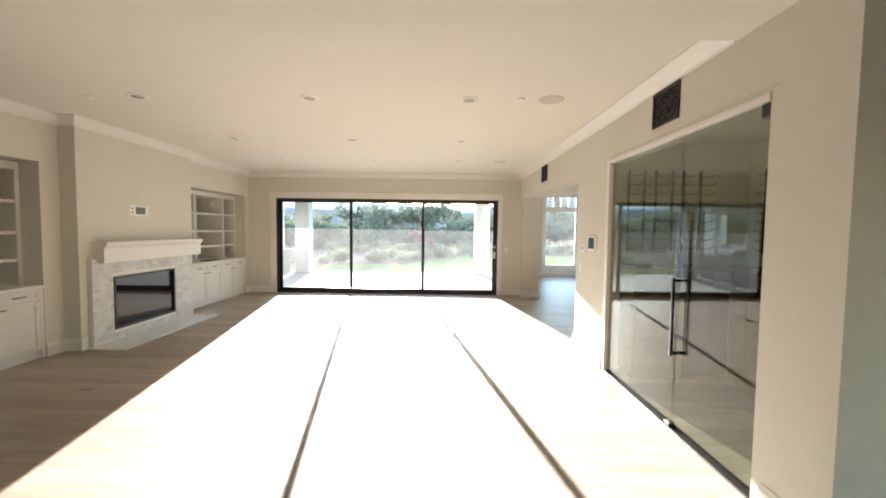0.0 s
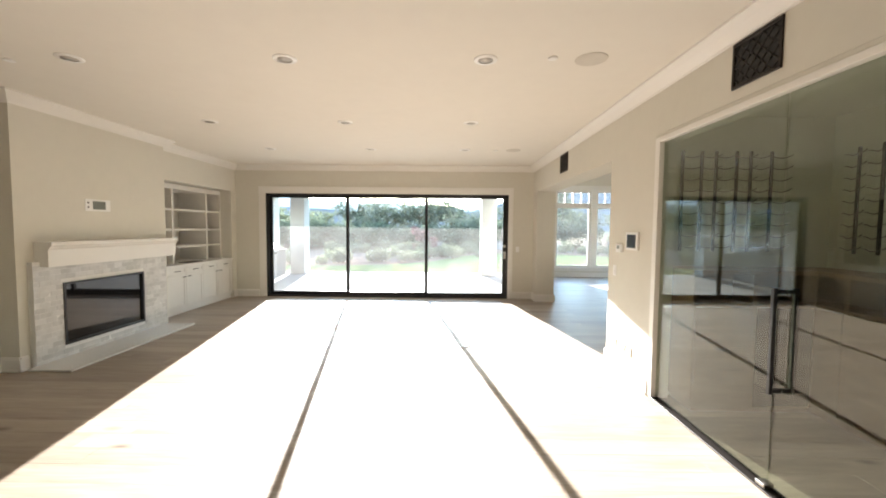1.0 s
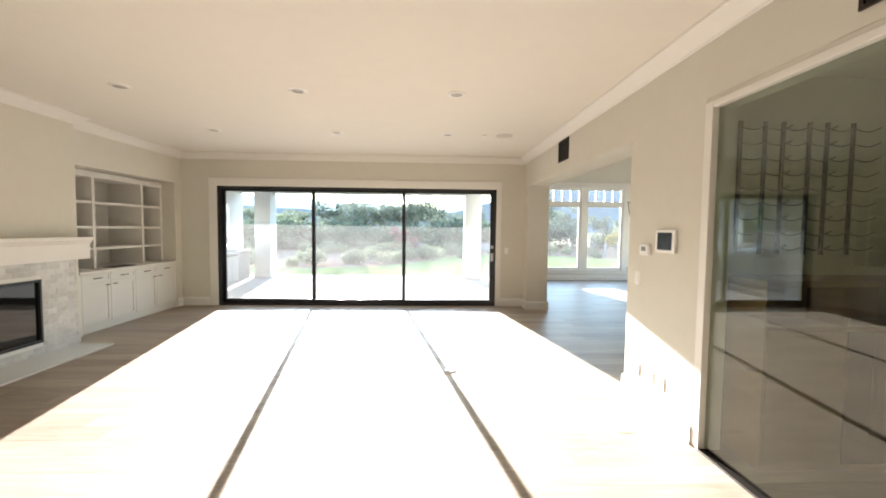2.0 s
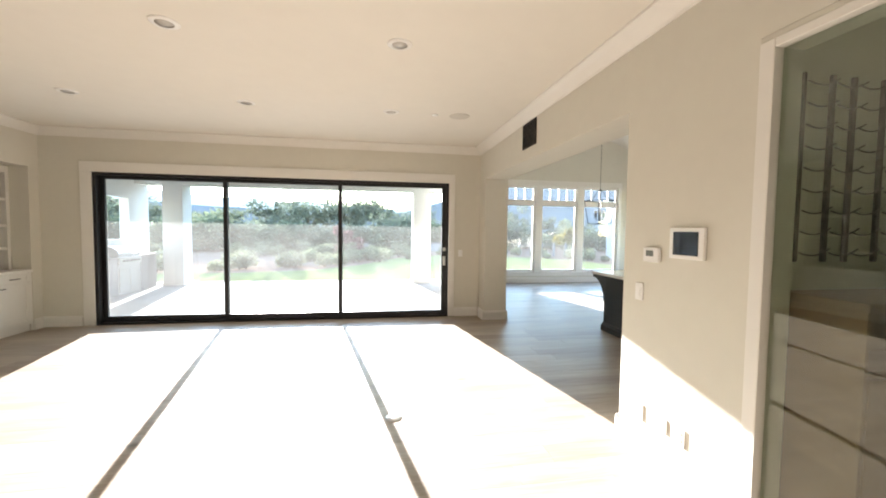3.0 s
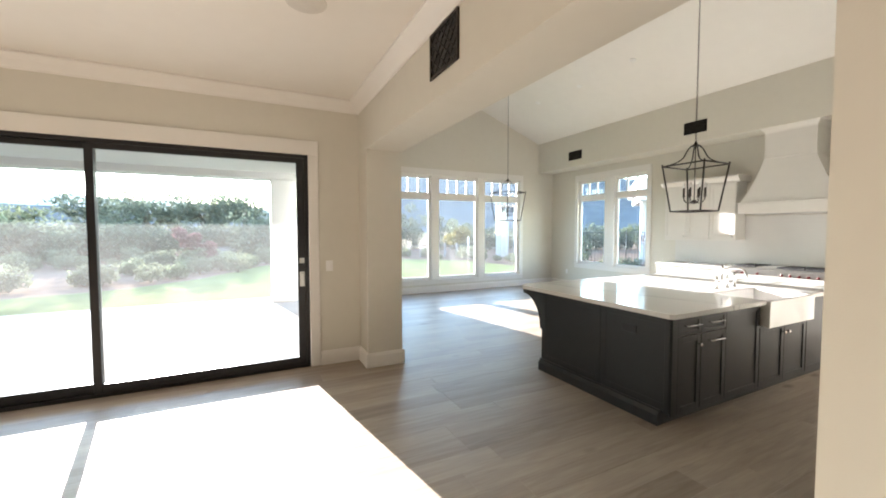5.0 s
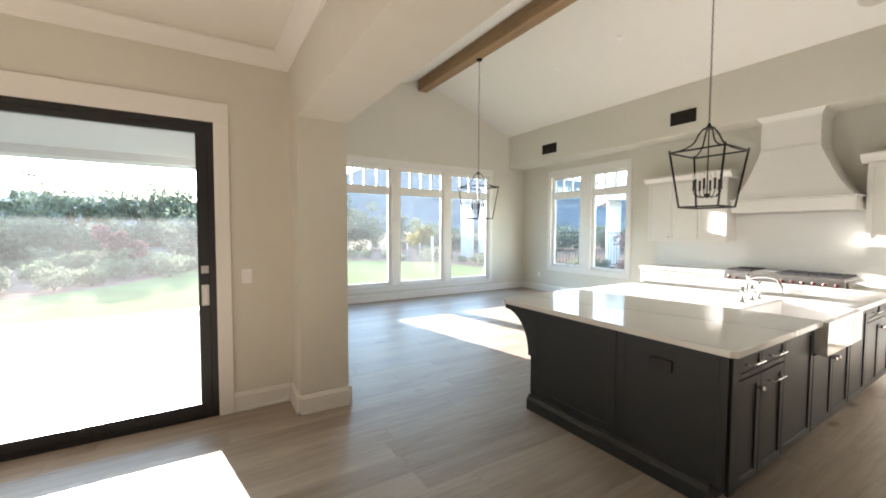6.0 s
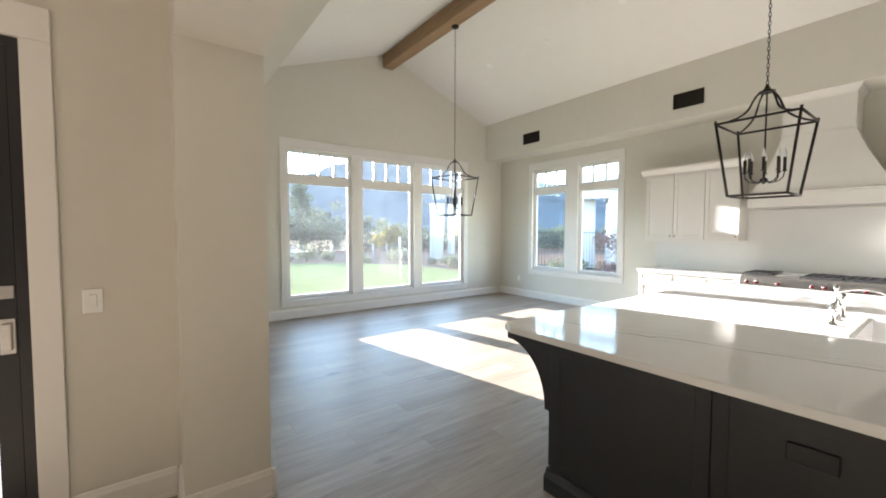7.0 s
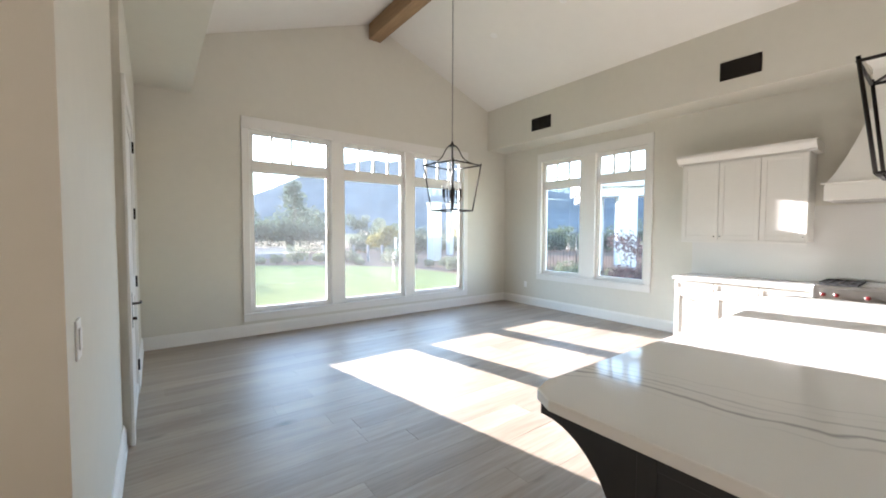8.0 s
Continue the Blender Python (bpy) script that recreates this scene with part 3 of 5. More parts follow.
window_units("window_2", (6.0, KY1, 0), "wide white triple window with gridded transoms over a lawn", 'x', KY1, [(4.06, 5.19), (5.45, 6.58), (6.84, 7.97)], 1, 0.37, 2.40, 2.52, 2.94, 4, M_KGLASS)
window_units("window_3", (KX1, 12.5, 0), "white double window with gridded transoms over a garden bed", 'y', KX1, [(11.56, 12.38), (12.74, 13.56)], 1, 0.72, 2.40, 2.51, 2.88, 3, M_KGLASS)


# ---- vents in walls ----
def wall_vent(axis_x, y0, y1, z0, z1, ornate, label):
    v = thing("wall_vent", (axis_x, (y0 + y1) / 2, z0), label, "vent", "black wall vents")
    s = -1
    fr = bmesh.new()
    t = 0.022
    for a0, a1, c0, c1 in ((y0, y1, z0, z0 + t), (y0, y1, z1 - t, z1), (y0, y0 + t, z0 + t, z1 - t), (y1 - t, y1, z0 + t, z1 - t)):
        box(fr, axis_x - 0.014, axis_x, a0, a1, c0, c1, bev=0.002)
    part("frame", fr, M_BRONZE, v)
    part("backing", B(axis_x - 0.003, axis_x, y0 + t, y1 - t, z0 + t, z1 - t), M_IRON, v)
    if ornate:
        rnd = random.Random(7)
        nx, nz = 8, 6
        dy, dz = (y1 - y0 - 2 * t) / nx, (z1 - z0 - 2 * t) / nz
        for i in range(nx):
            for j in range(nz):
                yy, zz = y0 + t + dy * i, z0 + t + dz * j
                sl = bmesh.new()
                flip = (i + j) % 2
                ya, yb = (yy, yy + dy) if flip else (yy + dy, yy)
                tube(sl, (axis_x - 0.007, ya, zz), (axis_x - 0.007, yb, zz + dz * rnd.uniform(0.7, 1.0)), 0.0042, n=5)
                part("scroll_bar", sl, M_BRONZE, v)
    else:
        n = 11
        for i in range(n):
            zz = z0 + t + (z1 - z0 - 2 * t) * (i + 0.5) / n
            part("slat", B(axis_x - 0.010, axis_x - 0.003, y0 + t, y1 - t, zz - 0.004, zz + 0.003), M_BRONZE, v)
    return v


wall_vent(XR, 3.66, 4.07, 2.645, 2.96, True, "dark bronze vent with lattice face, high on the beige wall")
wall_vent(XR, 7.82, 8.24, 2.645, 2.96, True, "dark bronze vent with lattice face, on the header")
wall_vent(8.67, 12.98, 13.42, 3.415, 3.64, False, "black louvred vent on the kitchen soffit")
wall_vent(8.67, 9.97, 10.39, 3.415, 3.64, False, "black louvred vent on the kitchen soffit")


# ---- wine room doors ----
wj = bmesh.new()
box(wj, XR - 0.012, XR + 0.16, 4.98, 5.055, 0.0, 2.535, bev=0.003)
box(wj, XR - 0.010, XR + 0.16, 2.74, 4.98, 2.49, 2.535, bev=0.003)
structure("door_jamb", wj, M_TRIM, "slim white frame round the wine room doors", "trim")
structure("wall_return", B(XR + 0.001, XR + 0.16, 2.663, 2.74, 0.0, 2.566), M_WALL, "painted wall edge beside the glass door", "wall")
structure("wall_lintel", B(XR + 0.001, XR + 0.16, 2.74, 5.057, 2.536, 2.566), M_WALL, "painted wall edge over the glass doors", "wall")
GX = XR + 0.03
wd = thing("glass_door", (GX, 4.3, 0), "frameless greenish glass wine room door, closed, black pull handle", "glass door", "wine room doors")
part("pane", B(GX, GX + 0.012, 3.645, 4.972, 0.03, 2.485, bev=0.002), M_WGLASS, wd)
wd2 = thing("glass_door", (GX, 3.2, 0), "frameless greenish glass wine room door with a black corner patch", "glass door", "wine room doors")
part("pane", B(GX, GX + 0.012, 2.748, 3.632, 0.03, 2.485, bev=0.002), M_WGLASS, wd2)
part("corner_patch", B(GX - 0.012, GX + 0.024, 2.75, 2.83, 2.40, 2.486, bev=0.003), M_BLACK, wd2, "black hinge patch")


def pull(y, parent):
    bm = bmesh.new()
    box(bm, GX - 0.072, GX - 0.048, y - 0.012, y + 0.012, 0.645, 1.305, bev=0.003)
    box(bm, GX - 0.048, GX, y - 0.012, y + 0.012, 0.655, 0.679)
    box(bm, GX - 0.048, GX, y - 0.012, y + 0.012, 1.271, 1.295)
    part("pull_handle", bm, M_BLACK, parent, "square black pull handle")
    bm = bmesh.new()
    box(bm, GX + 0.060, GX + 0.084, y - 0.012, y + 0.012, 0.645, 1.305, bev=0.003)
    box(bm, GX + 0.012, GX + 0.06, y - 0.012, y + 0.012, 0.655, 0.679)
    box(bm, GX + 0.012, GX + 0.06, y - 0.012, y + 0.012, 1.271, 1.295)
    part("pull_handle", bm, M_BLACK, parent, "square black pull handle")


pull(3.595, wd2)
part("floor_pivot", B(GX - 0.03, GX + 0.042, 3.635, 3.705, 0.012, 0.04, bev=0.004), M_STEEL, wd, "steel floor lock")
tr = solo("door_track", B(GX - 0.045, GX + 0.05, 2.74, 4.98, 0.0, 0.012, bev=0.002), M_BRONZE, "dark metal threshold under the glass doors", "threshold")


# ---- wine room furniture ----
def wine_rack(x, y, facing):
    """A vertical post with waved bottle rods to both sides."""
    r = thing("wine_rack", (x, y, 1.45), "black iron wall wine rack with waved rods, empty", "wine rack", "wine racks")
    if facing == 'n':
        part("post", B(x - 0.013, x + 0.013, y - 0.02, y, 1.45, 2.42, bev=0.003), M_IRON, r)
    else:
        part("post", B(x - 0.02, x, y - 0.013, y + 0.013, 1.45, 2.42, bev=0.003), M_IRON, r)
    for k in range(9):
        z = 1.50 + k * 0.108
        bm = bmesh.new()
        pts = []
        for i in range(9):
            u = i / 8 * 0.19 - 0.02
            w = -0.02 * math.sin(i / 8 * math.pi) + 0.02 * (i / 8) ** 2
            if facing == 'n':
                pts.append((x + u, y - 0.05, z + w))
            else:
                pts.append((x - 0.05, y + 0.07 - u, z + w + 0.006 * math.sin(i * 1.6)))
        path_tube(bm, pts, 0.0045, n=5)
        part("rod", bm, M_IRON, r)
    return r


for x in (2.545, 2.73, 2.868, 3.067, 3.202, 3.402):
    wine_rack(x, 5.06, 'n')
for y in (4.81, 4.61, 4.42, 4.22, 4.02, 3.84, 3.6, 3.4):
    wine_rack(4.0, y, 'e')


def wine_cabinet(name, x0, x1, y0, y1, along, label):
    c = thing(name, ((x0 + x1) / 2, (y0 + y1) / 2, 0), label, "cabinet", "wine room cabinets")
    part("top", B(x0 - 0.012, x1, y0 - 0.012, y1, 1.26, 1.30, bev=0.003), M_WINEWOOD, c)
    n = max(2, round((x1 - x0 if along == 'x' else y1 - y0) / 0.6))
    L0, L1 = (x0, x1) if along == 'x' else (y0, y1)
    for i in range(n + 1):
        a = L0 + (L1 - L0) * i / n
        a0, a1 = max(L0, a - 0.02), min(L1, a + 0.02)
        part("side_panel", B(a0, a1, y0, y1, 0.06, 1.26) if along == 'x' else B(x0, x1, a0, a1, 0.06, 1.26), M_WINEWOOD, c)
    for i in range(n):
        a, b = L0 + (L1 - L0) * i / n + 0.02, L0 + (L1 - L0) * (i + 1) / n - 0.02
        if along == 'x':
            part("niche_back", B(a, b, y0 + 0.25, y1, 1.0, 1.26), M_WINEWOOD, c)
            part("shelf", B(a, b, y0 + 0.005, y1, 0.97, 1.0), M_WINEWOOD, c)
            part("front", B(a + 0.003, b - 0.003, y0 - 0.004, y0 + 0.018, 0.07, 0.965, bev=0.002), M_DARKGLASS if i else M_WINEWOOD, c)
        else:
            part("niche_back", B(x0 + 0.3, x1, a, b, 1.0, 1.26), M_WINEWOOD, c)
            part("shelf", B(x0 + 0.005, x1, a, b, 0.97, 1.0), M_WINEWOOD, c)
            part("front", B(x0 - 0.004, x0 + 0.018, a + 0.003, b - 0.003, 0.07, 0.965, bev=0.002), M_WINEWOOD, c)
    part("plinth", B(x0 + 0.04, x1, y0 + 0.04, y1, 0.0, 0.06), M_WINEWOOD, c)
    return c


wine_cabinet("wine_cabinet", 2.47, 3.56, 4.68, 5.06, 'x', "walnut wine room cabinet with open niche and dark glass front")
wine_cabinet("wine_cabinet", 3.56, 4.0, 2.52, 5.06, 'y', "walnut wine room cabinet along the back wall with open niches")


# ---- fireplace ----
fp = thing("fireplace", (-4.46, 6.6, 0), "glazed pale tile fireplace with black glass firebox", "fireplace")
TX = -4.435
sb = bmesh.new()
wall(sb, 'y', -4.499, TX - 0.0012, 5.56, 7.65, 0.0, 1.22, [(5.9, 7.16, 0.17, 0.945)])
surround = part("surround", sb, M_GROUT, fp, "pale grout bed")
th, tw, gp = 0.062, 0.128, 0.003
rows = int(1.22 / th)
tile_mesh = {}
rt = random.Random(3)
for r in range(rows):
    z0 = r * th + gp / 2
    z1 = z0 + th - gp
    y = 5.56 - (tw / 2 if r % 2 else 0)
    while y < 7.65:
        a, b = max(5.56, y) + gp / 2, min(7.65, y + tw) - gp / 2
        y += tw
        spans = [(a, b)]
        if z1 > 0.17 and z0 < 0.945:
            spans = [(a, min(b, 5.9)), (max(a, 7.16), b)]
        for s0, s1 in spans:
            if s1 - s0 < 0.02:
                continue
            w = round(s1 - s0, 3)
            if w not in tile_mesh:
                t = B(-0.0035, 0.0035, -w / 2, w / 2, -(th - gp) / 2, (th - gp) / 2, bev=0.0015)
                me = bpy.data.meshes.new("tile")
                t.to_mesh(me)
                t.free()
                me.materials.append(M_TILE)
                tile_mesh[w] = me
            ob = new("tile", tile_mesh[w])
            ob.parent = surround
            ob.matrix_parent_inverse = Matrix.Identity(4)
            ob.matrix_basis = pose(TX - 0.003 + rt.uniform(-0.0012, 0.0012), (s0 + s1) / 2, (z0 + z1) / 2, 0, rt.uniform(-1.2, 1.2), rt.uniform(-1.0, 1.0))
ff = bmesh.new()
for a0, a1, c0, c1 in ((5.9, 7.16, 0.17, 0.198), (5.9, 7.16, 0.917, 0.945), (5.9, 5.928, 0.198, 0.917), (7.132, 7.16, 0.198, 0.917)):
    box(ff, -4.49, TX + 0.012, a0, a1, c0, c1, bev=0.002)
part("firebox_frame", ff, M_BLACK, fp)
part("firebox_glass", B(-4.462, -4.456, 5.928, 7.132, 0.198, 0.917), M_DARKGLASS, fp, "black reflective glass")
mt = bmesh.new()
prism(mt, [(-4.499, 1.16), (-4.33, 1.16), (-4.33, 1.36), (-4.315, 1.375), (-4.30, 1.40), (-4.285, 1.41), (-4.285, 1.45), (-4.499, 1.45)], 'Y', 5.64, 7.74)
part("mantel", mt, M_TRIM, fp, "white painted mantel shelf")
solo("hearth", B(-4.434, -3.94, 5.46, 7.6, 0.001, 0.024, bev=0.003), M_HEARTH, "pale marble hearth slab on the oak floor", "hearth")
tvb = thing("wall_plate", (-4.5, 6.48, 1.85), "white recessed media box plate over the mantel", "wall plate")
part("plate", B(-4.5, -4.492, 6.30, 6.68, 1.84, 2.0, bev=0.002), M_PLATE, tvb)
part("recess", B(-4.495, -4.489, 6.41, 6.60, 1.865, 1.975), M_GREYLCD, tvb, "grey recessed box")
for z in (1.89, 1.95):
    part("jack", B(-4.493, -4.486, 6.33, 6.35, z - 0.01, z + 0.01), M_BLACK, tvb, "black jack")


# ---- cabinet fronts ----
def shaker(axis, at, s, a0, a1, z0, z1, material, rail=0.055, recess=0.009):
    """A framed panel front facing s along the axis that is not its own; at is the outer face."""
    bm = bmesh.new()
    t = 0.02

    def bx(p0, p1, q0, q1, d0, d1, bev=0.0):
        d0, d1 = sorted((at - s * d0, at - s * d1))
        if axis == 'y':
            box(bm, d0, d1, p0, p1, q0, q1, bev)
        else:
            box(bm, p0, p1, d0, d1, q0, q1, bev)
    bx(a0, a0 + rail, z0, z1, 0, t, 0.0015)
    bx(a1 - rail, a1, z0, z1, 0, t, 0.0015)
    bx(a0 + rail, a1 - rail, z0, z0 + rail, 0, t, 0.0015)
    bx(a0 + rail, a1 - rail, z1 - rail, z1, 0, t, 0.0015)
    bx(a0 + rail, a1 - rail, z0 + rail, z1 - rail, recess, t)
    return bm


def bar_handle(axis, at, s, c, z, length, material, off=0.03, vertical=False):
    bm = bmesh.new()

    def P(u, d, zz):
        return (at + s * d, u, zz) if axis == 'y' else (u, at + s * d, zz)
    h = length / 2
    tube(bm, P(c - h, off, z), P(c + h, off, z), 0.006, n=8)
    tube(bm, P(c - h * 0.8, 0, z), P(c - h * 0.8, off, z), 0.005, n=6)
    tube(bm, P(c + h * 0.8, 0, z), P(c + h * 0.8, off, z), 0.005, n=6)
    return bm


def bookcase(y0, y1, label):
    """Base cabinets with four drawers and four doors, a counter, and an open bookcase set back in an alcove."""
    c = thing("base_cabinet", (-4.95, (y0 + y1) / 2, 0), "white painted built-in base cabinets with dark bar handles, in an alcove", "cabinet", "alcove cabinets")
    a, b = y0 + 0.004, y1 - 0.004
    part("body", B(-5.58, -4.745, a, b, 0.10, 0.885), M_CAB, c)
    part("plinth", B(-5.58, -4.76, a, b, 0.0, 0.10), M_CAB, c)
    part("stile", B(-4.745, -4.725, a, a + 0.04, 0.0, 0.885), M_CAB, c)
    part("stile", B(-4.745, -4.725, b - 0.04, b, 0.0, 0.885), M_CAB, c)
    n = 4
    w = (b - a - 0.08) / n
    for i in range(n):
        p, q = a + 0.04 + w * i + 0.003, a + 0.04 + w * (i + 1) - 0.003
        d = part("drawer", shaker('y', -4.723, 1, p, q, 0.74, 0.875, M_CAB, 0.035), M_CAB, c)
        part("handle", bar_handle('y', -4.723, 1, (p + q) / 2, 0.81, 0.14, M_BRONZE), M_BRONZE, d, "dark bronze bar handle")
        d = part("door", shaker('y', -4.723, 1, p, q, 0.11, 0.73, M_CAB), M_CAB, c)
        u = q - 0.07 if i % 2 == 0 else p + 0.07
        part("handle", bar_handle('y', -4.723, 1, u, 0.69, 0.06, M_BRONZE), M_BRONZE, d, "dark bronze pull")
    solo("counter_top", B(-5.58, -4.70, y0 + 0.003, y1 - 0.003, 0.886, 0.925, bev=0.004), M_TRIM, "white counter over the alcove cabinets", "countertop", "alcove counters")
    k = thing("bookcase", (-5.25, (y0 + y1) / 2, 0.926), label, "bookcase", "alcove bookcases")
    xf, xb = -4.97, -5.58
    part("back", B(xb, xb + 0.015, a, b, 0.927, 2.45), M_CAB, k)
    ys = (a, a + 0.05, a + 0.56, a + 0.61, b - 0.55, b - 0.50, b - 0.05, b)
    for i in range(0, 8, 2):
        part("upright", B(xb + 0.015, xf, ys[i], ys[i + 1], 0.927, 2.45, bev=0.002), M_CAB, k)
    part("head", B(xb + 0.015, xf + 0.002, a, b, 2.36, 2.455, bev=0.002), M_CAB, k)
    for i in (1, 3, 5):
        for z in (1.22, 1.56, 1.95):
            part("shelf", B(xb + 0.015, xf - 0.01, ys[i], ys[i + 1], z, z + 0.04, bev=0.003), M_CAB, k)
    return k


bookcase(8.0, 10.16, "white painted built-in bookcase, empty open shelves")
bookcase(3.1, 5.2, "white painted built-in bookcase, empty open shelves")
solo("tray", B(-5.0, -4.80, 8.75, 9.2, 0.926, 0.938, bev=0.003), M_BRONZE, "flat dark tray lying on the alcove counter", "tray")


# ---- kitchen island ----
isl = thing("island", (5.9, 8.4, 0), "charcoal painted kitchen island with shaker fronts and corbels", "kitchen island")
IX0, IX1, IY0, IY1 = 4.034, 7.66, 7.55, 9.06
ib = bmesh.new()
box(ib, IX0 + 0.03, 5.35, IY0 + 0.022, IY1, 0.10, 0.889)
box(ib, 6.23, IX1 - 0.02, IY0 + 0.022, IY1, 0.10, 0.889)
box(ib, 5.35, 6.23, 8.03, IY1, 0.10, 0.889)
box(ib, 5.35, 6.23, IY0 + 0.022, 8.03, 0.10, 0.675)
part("body", ib, M_ISLAND, isl)
for y0, y1 in ((IY0, IY0 + 0.695), (IY0 + 0.695, IY1)):
    part("end_panel", shaker('y', IX0 + 0.008, -1, y0 + 0.002, y1 - 0.002, 0.13, 0.888, M_ISLAND, 0.06, 0.0035), M_ISLAND, isl)
pl = bmesh.new()
prism(pl, [(IX0 + 0.03, 0.0), (IX0 - 0.022, 0.0), (IX0 - 0.022, 0.085), (IX0 - 0.012, 0.10), (IX0 + 0.002, 0.115), (IX0 + 0.002, 0.13), (IX0 + 0.03, 0.13)], 'Y', IY0 + 0.09, IY1 + 0.02)
part("plinth_moulding", pl, M_ISLAND, isl)
part("toe_kick", B(IX0 + 0.03, IX1 - 0.02, IY0 + 0.095, IY1, 0.0, 0.10), M_ISLAND, isl)
for x0 in (IX0 + 0.03, IX1 - 0.14):
    prof = [(IY1, 0.888), (IY1 + 0.37, 0.888), (IY1 + 0.37, 0.83)]
    prof += [(IY1 + 0.36 - 0.30 * math.sin(a), 0.46 + 0.37 * math.cos(a)) for a in [math.pi / 2 * i / 12 for i in range(1, 13)]]
    prof += [(IY1 + 0.03, 0.46), (IY1 + 0.03, 0.44), (IY1, 0.44)]
    cb = bmesh.new()
    prism(cb, prof, 'X', x0, x0 + 0.09)
    part("corbel", cb, M_ISLAND, isl)
    part("post", B(x0, x0 + 0.09, IY1, IY1 + 0.03, 0.13, 0.45, bev=0.002), M_ISLAND, isl)
# south side: drawers and doors
part("corner_stile", B(IX0 + 0.008, IX0 + 0.08, IY0 - 0.002, IY0 + 0.02, 0.10, 0.888, bev=0.002), M_ISLAND, isl)


def front(x0, x1, z0, z1, handle, kind="door"):
    d = part(kind, shaker('x', IY0, -1, x0 + 0.003, x1 - 0.003, z0, z1, M_ISLAND, 0.05 if z1 - z0 > 0.25 else 0.03), M_ISLAND, isl)
    if handle == 'bar':
        part("handle", bar_handle('x', IY0, -1, (x0 + x1) / 2, z1 - min(0.065, (z1 - z0) / 2), 0.20, M_CHROME, 0.035), M_CHROME, d, "chrome bar handle")
    elif handle:
        u = x0 + 0.04 if handle == 'l' else x1 - 0.04
        kb = bmesh.new()
        lathe(kb, (u, IY0, z1 - 0.08), [(0.006, 0.0), (0.006, -0.018), (0.014, -0.022), (0.016, -0.03), (0.010, -0.036)], 12, 'Y')
        part("knob", kb, M_CHROME, d, "chrome knob")


for x0, x1 in ((4.115, 4.42), (4.42, 4.78), (6.75, 7.2), (7.2, 7.64)):
    front(x0, x1, 0.74, 0.885, 'bar', "drawer")
front(4.115, 4.42, 0.11, 0.73, 'r')
front(4.42, 4.78, 0.11, 0.73, 'bar')
front(4.78, 5.33, 0.11, 0.885, None)
front(5.34, 5.79, 0.11, 0.67, 'r')
front(5.79, 6.24, 0.11, 0.67, 'l')
front(6.25, 6.75, 0.11, 0.885, None)
front(6.75, 7.2, 0.11, 0.73, 'r')
front(7.2, 7.64, 0.11, 0.73, 'l')
part("outlet", B(IX0 - 0.002, IX0 + 0.01, 7.865, 8.005, 0.70, 0.77, bev=0.003), M_BLACK, isl, "black outlet cover")

# island top with a sink cut-out
ct = bmesh.new()
SX0, SX1, SY1 = 5.37, 6.21, 8.02
ZC0, ZC1 = 0.89, 0.932


def top_outline():
    x0, x1, y0, y1, r = 3.99, 7.70, 7.515, 9.46, 0.03
    return [(x0 + r, y0), (SX0, y0), (SX0, SY1 - 0.02), (SX0 + 0.02, SY1), (SX1 - 0.02, SY1), (SX1, SY1 - 0.02), (SX1, y0), (x1 - r, y0), (x1, y0 + r), (x1, y1 - 0.05), (x1 - 0.05, y1),
            (x0 + 0.14, y1), (x0 + 0.045, y1 - 0.035), (x0, y1 - 0.12), (x0, y0 + r)]


prism(ct, top_outline(), 'Z', ZC0, ZC1)
bmesh.ops.bevel(ct, geom=[e for e in ct.edges if abs(e.verts[0].co.z - e.verts[1].co.z) < 1e-4], offset=0.005, segments=2, affect='EDGES', profile=0.5)
solo("island_counter", ct, M_QUARTZ, "polished white quartz island top with soft grey veins", "countertop")
sk = bmesh.new()
wall(sk, 'x', 7.485, 7.525, SX0 - 0.012, SX1 + 0.012, 0.68, 0.925)
box(sk, SX0 + 0.001, SX0 + 0.02, 7.525, SY1 - 0.001, 0.70, 0.925)
box(sk, SX1 - 0.02, SX1 - 0.001, 7.525, SY1 - 0.001, 0.70, 0.925)
box(sk, SX0 + 0.02, SX1 - 0.02, SY1 - 0.02, SY1 - 0.001, 0.70, 0.925)
box(sk, SX0 + 0.02, SX1 - 0.02, 7.525, SY1 - 0.02, 0.68, 0.70)
solo("farmhouse_sink", sk, M_SINK, "white fireclay apron-front sink set into the island", "sink")


